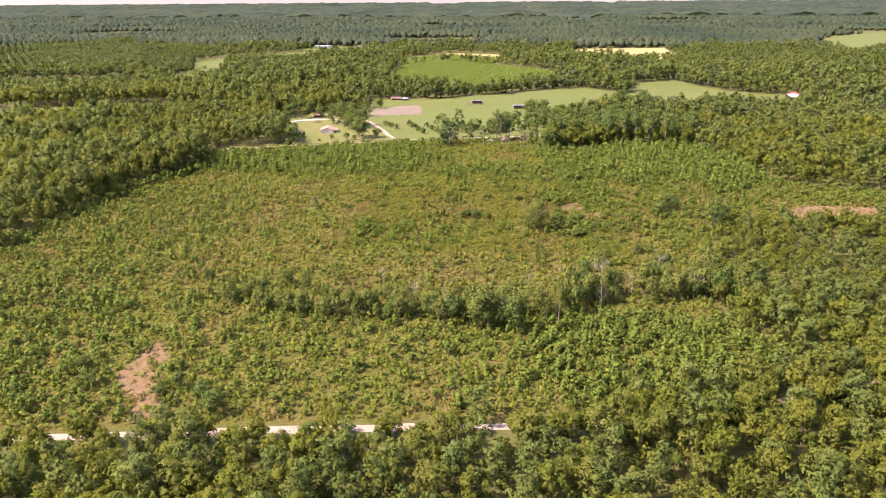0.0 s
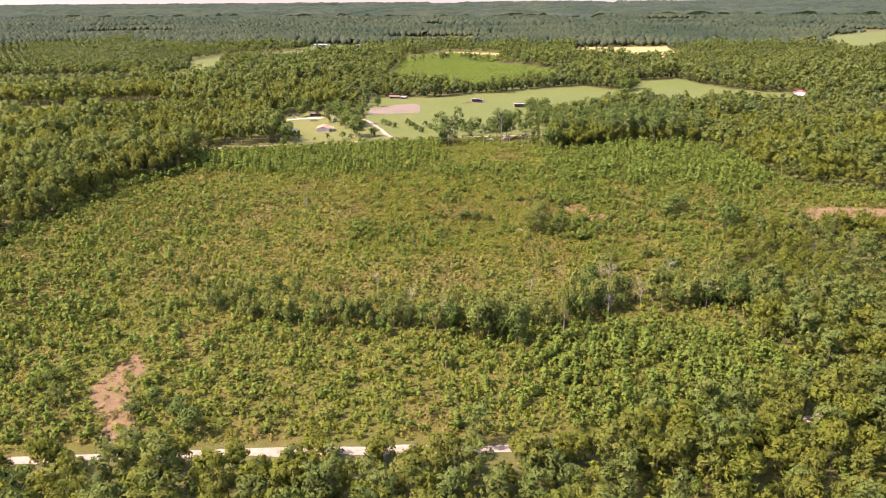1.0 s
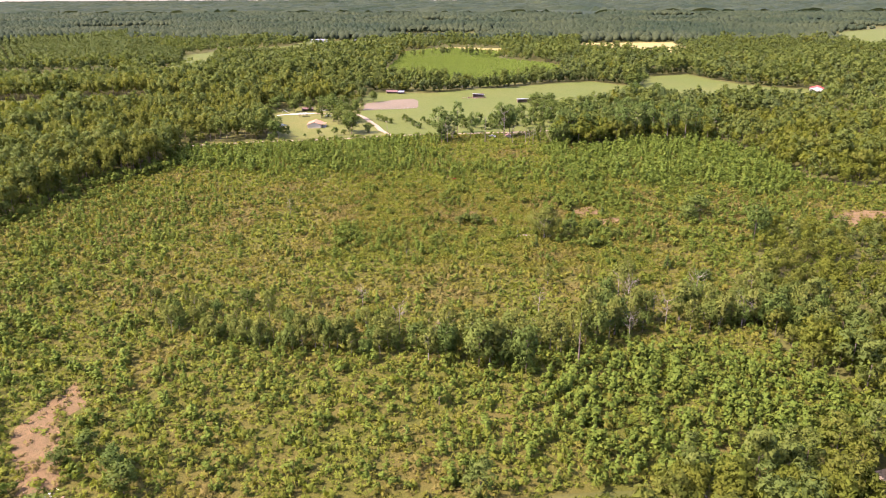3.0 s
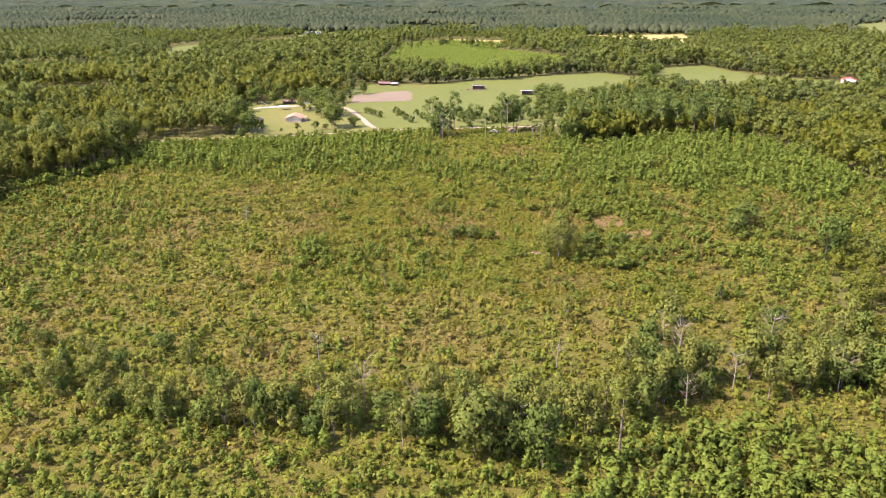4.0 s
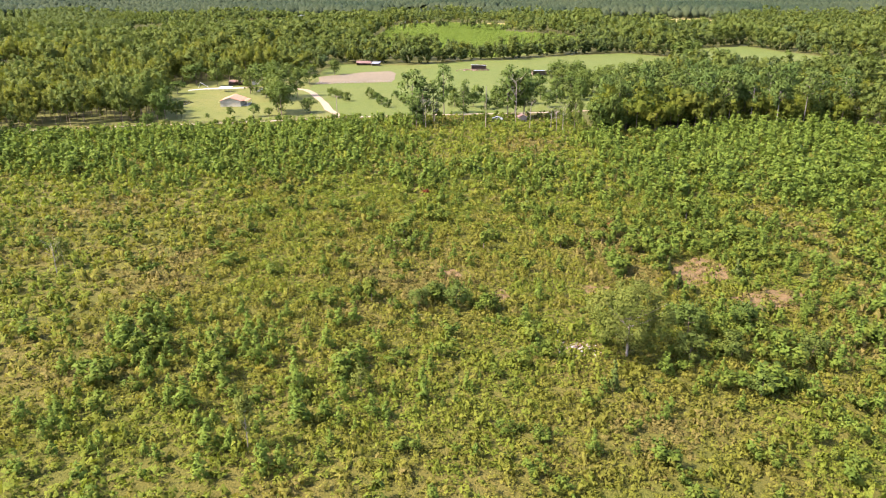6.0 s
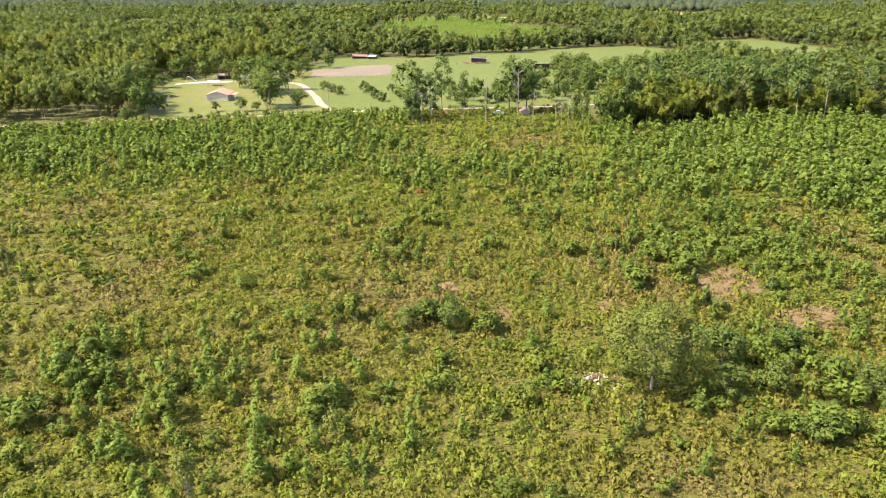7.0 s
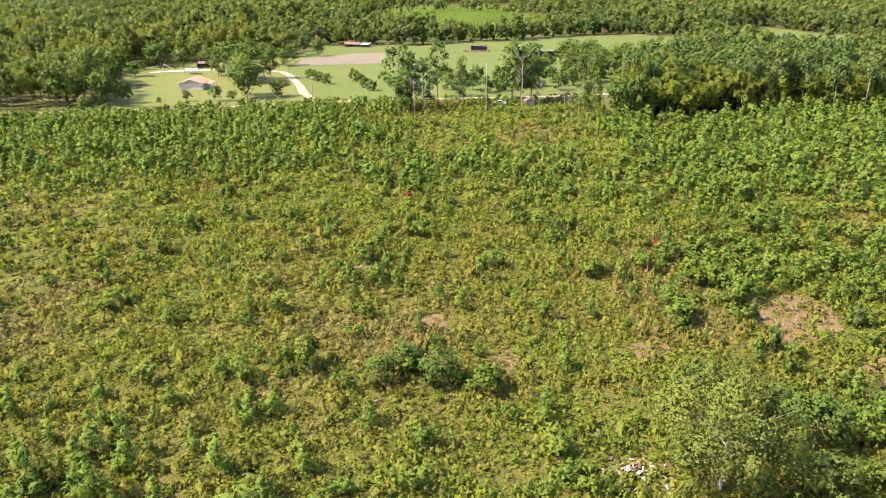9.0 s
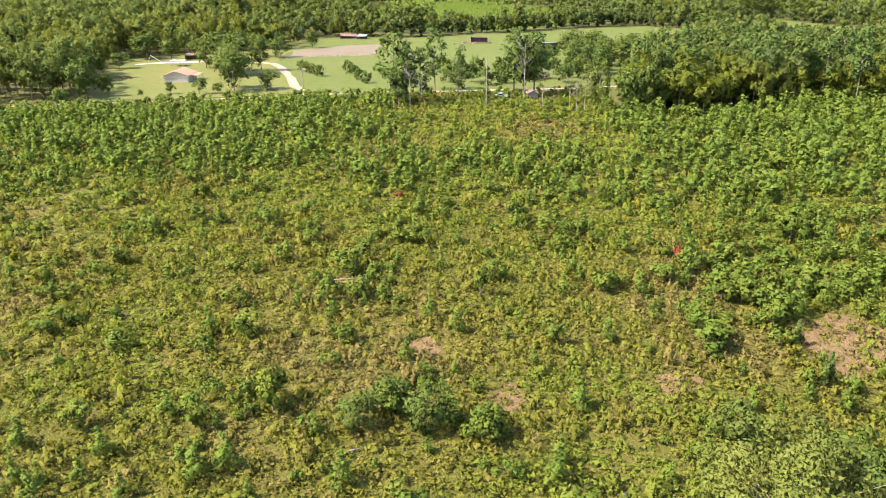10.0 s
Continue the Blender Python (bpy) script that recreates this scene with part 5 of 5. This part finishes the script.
sheet("pond", [(-152, 345), (-146, 343), (-140, 346), (-139, 352), (-144, 356), (-151, 353)], 0.06, M_POND, "small brown pond on the lawn", "pond", 0.5, 1.5)

# Poles.


def pole(x, y, h, arms):
    ob = empty("utility_pole", stand(x, y, 0, -0.1))
    tri_object("shaft", [tube((0, 0, 0), (0, 0, h), 0.17, 0.10, 8)], [M_PALE_TIMBER], ob)
    if arms:
        box_part("crossarm", (-1.1, 1.1, -0.06, 0.06, h - 0.7, h - 0.55), M_PALE_TIMBER, ob)
        for px in (-1.0, 0.9):
            box_part("insulator", (px, px + 0.1, -0.05, 0.05, h - 0.55, h - 0.35), M_WHITE, ob)
    return tagged(ob, "tall weathered timber utility pole", "pole")


pole(3.3, 317.8, 16.7, False)
pole(-63, 338.0, 8.0, True)

# A fence along the ploughed plot.
fence = empty("fence", stand(-95, 400))
a, b = Vector((0, 0, 0)), Vector((*site(-53, 410), 0)) / UNIT - Vector((*site(-95, 400), 0)) / UNIT
for i in range(19):
    p = a.lerp(b, i / 18)
    box_part("fence_post", (p.x - 0.07, p.x + 0.07, p.y - 0.07, p.y + 0.07, 0, 1.3), M_TIMBER, fence)
for z in (0.5, 0.85, 1.2):
    tri_object("wire", [tube((a.x, a.y, z), (b.x, b.y, z), 0.012, 0.012, 3)], [M_TIN], fence)
tagged(fence, "post and wire fence along a ploughed plot", "fence")

# A parked pickup by the lane.


def vehicle(m, paint, label):
    ob = empty("pickup_truck", m)
    body = box_part("body", (0, 4.8, 0, 1.8, 0.45, 1.0), paint, ob, bevel=0.08)
    cab = box_part("cab", (1.4, 3.2, 0.1, 1.7, 1.0, 1.65), paint, ob, bevel=0.14)
    box_part("windscreen", (1.36, 1.42, 0.25, 1.55, 1.1, 1.5), M_GLASS, cab)
    box_part("side_window", (1.7, 2.9, 0.085, 0.12, 1.1, 1.5), M_GLASS, cab)
    box_part("bed_side", (3.2, 4.75, 0.02, 0.14, 1.0, 1.3), paint, ob)
    box_part("bed_side", (3.2, 4.75, 1.66, 1.78, 1.0, 1.3), paint, ob)
    box_part("headlight", (-0.03, 0.03, 0.15, 0.45, 0.68, 0.85), M_WHITE, body)
    box_part("headlight", (-0.03, 0.03, 1.35, 1.65, 0.68, 0.85), M_WHITE, body)
    for px in (0.9, 3.8):
        for py in (0.05, 1.75):
            w = tri_object("wheel", [tube((px, py - 0.12, 0.36), (px, py + 0.12, 0.36), 0.36, 0.36, 12)], [M_RUBBER], ob)
            tri_object("rim", [tube((px, py - 0.14, 0.36), (px, py + 0.14, 0.36), 0.2, 0.2, 8)], [M_TIN], w)
    return tagged(ob, label, "pickup truck")


vehicle(stand(5.5, 331, -15), M_TIN, "silver pickup truck parked beside the lane")
vehicle(stand(-119, 377, 15), M_TIN, "silver pickup truck parked under shade trees")

# Heaps of rubbish and timber.


def heap(name, cx, cy, spread_x, spread_y, count, mats, label, seed, big=1.0):
    ob = empty(name, stand(cx, cy))
    r = random.Random(seed)
    for i in range(count):
        kind = r.choice(("board", "board", "bag", "sheet"))
        x, y = r.gauss(0, spread_x), r.gauss(0, spread_y)
        lift = max(0.0, 0.5 - math.hypot(x / spread_x, y / spread_y) * 0.25)
        dims = {"board": (r.uniform(0.4, 1.1), r.uniform(0.08, 0.16), 0.05), "bag": (r.uniform(0.25, 0.5), r.uniform(0.25, 0.4), r.uniform(0.2, 0.35)), "sheet": (r.uniform(0.3, 0.7), r.uniform(0.3, 0.5), 0.05)}[kind]
        m = pose(x, y, 0.12 + lift * r.uniform(0.4, 1.0), r.uniform(-14, 14), r.uniform(-14, 14), r.uniform(0, 360))
        dims = [v * big for v in dims]
        bm = bmesh.new()
        box(bm, -dims[0] / 2, dims[0] / 2, -dims[1] / 2, dims[1] / 2, 0, dims[2])
        if kind == "bag":
            bmesh.ops.bevel(bm, geom=bm.edges[:], offset=0.12, segments=2, affect="EDGES")
        bmesh.ops.transform(bm, matrix=m, verts=bm.verts[:])
        part(kind, bm, r.choice(mats), ob)
    return tagged(ob, label, "rubbish")


heap("rubbish_heap", -76, 81, 2.6, 1.3, 46, (M_WHITE, M_WHITE, M_TIMBER, M_BLUE, M_RUST, M_PALE_TIMBER, M_TIN), "heap of mixed household rubbish beside the track", 5)
heap("rubbish_heap", 20.0, 195.0, 2.0, 1.1, 64, (M_CONCRETE, M_PALE_TIMBER, M_PALE_TIMBER, M_RUST, M_PALE_BARK), "heap of pale boards and rubbish under a tree", 6)
heap("board_pile", -8.0, 455, 5.2, 2.0, 70, (M_RUST, M_RUST, M_PALE_TIMBER), "scattered rusty sheets and boards at an old barn", 7, 2.2)
barrel = tagged(tri_object("barrel", [tube((0, 0, 0.05), (0, 0, 0.75), 0.22, 0.22, 12), tube((0, 0, 0.75), (0, 0, 0.77), 0.26, 0.01, 12)], [M_BLUE, M_BLUE]), "blue plastic barrel standing among weeds", "barrel")
barrel.matrix_basis = stand(17.6, 198.8) @ Matrix.Scale(0.75, 4)
for x, y, a, n in ((-16.2, 225.8, 0.2, 4.5), (-7, 200.4, 0.4, 2.4), (98, 122, -0.7, 6.0), (84, 132, 0.5, 5.0)):
    d = np.array((math.cos(a), math.sin(a), 0.04)) * n
    log = tri_object("fallen_log", [tube((0, 0, 0.25), np.array((0, 0, 0.25)) + d, 0.11, 0.05, 6)], [M_PALE_TIMBER])
    log.matrix_basis = stand(x, y)
    tagged(log, "bleached fallen log among weeds", "log")
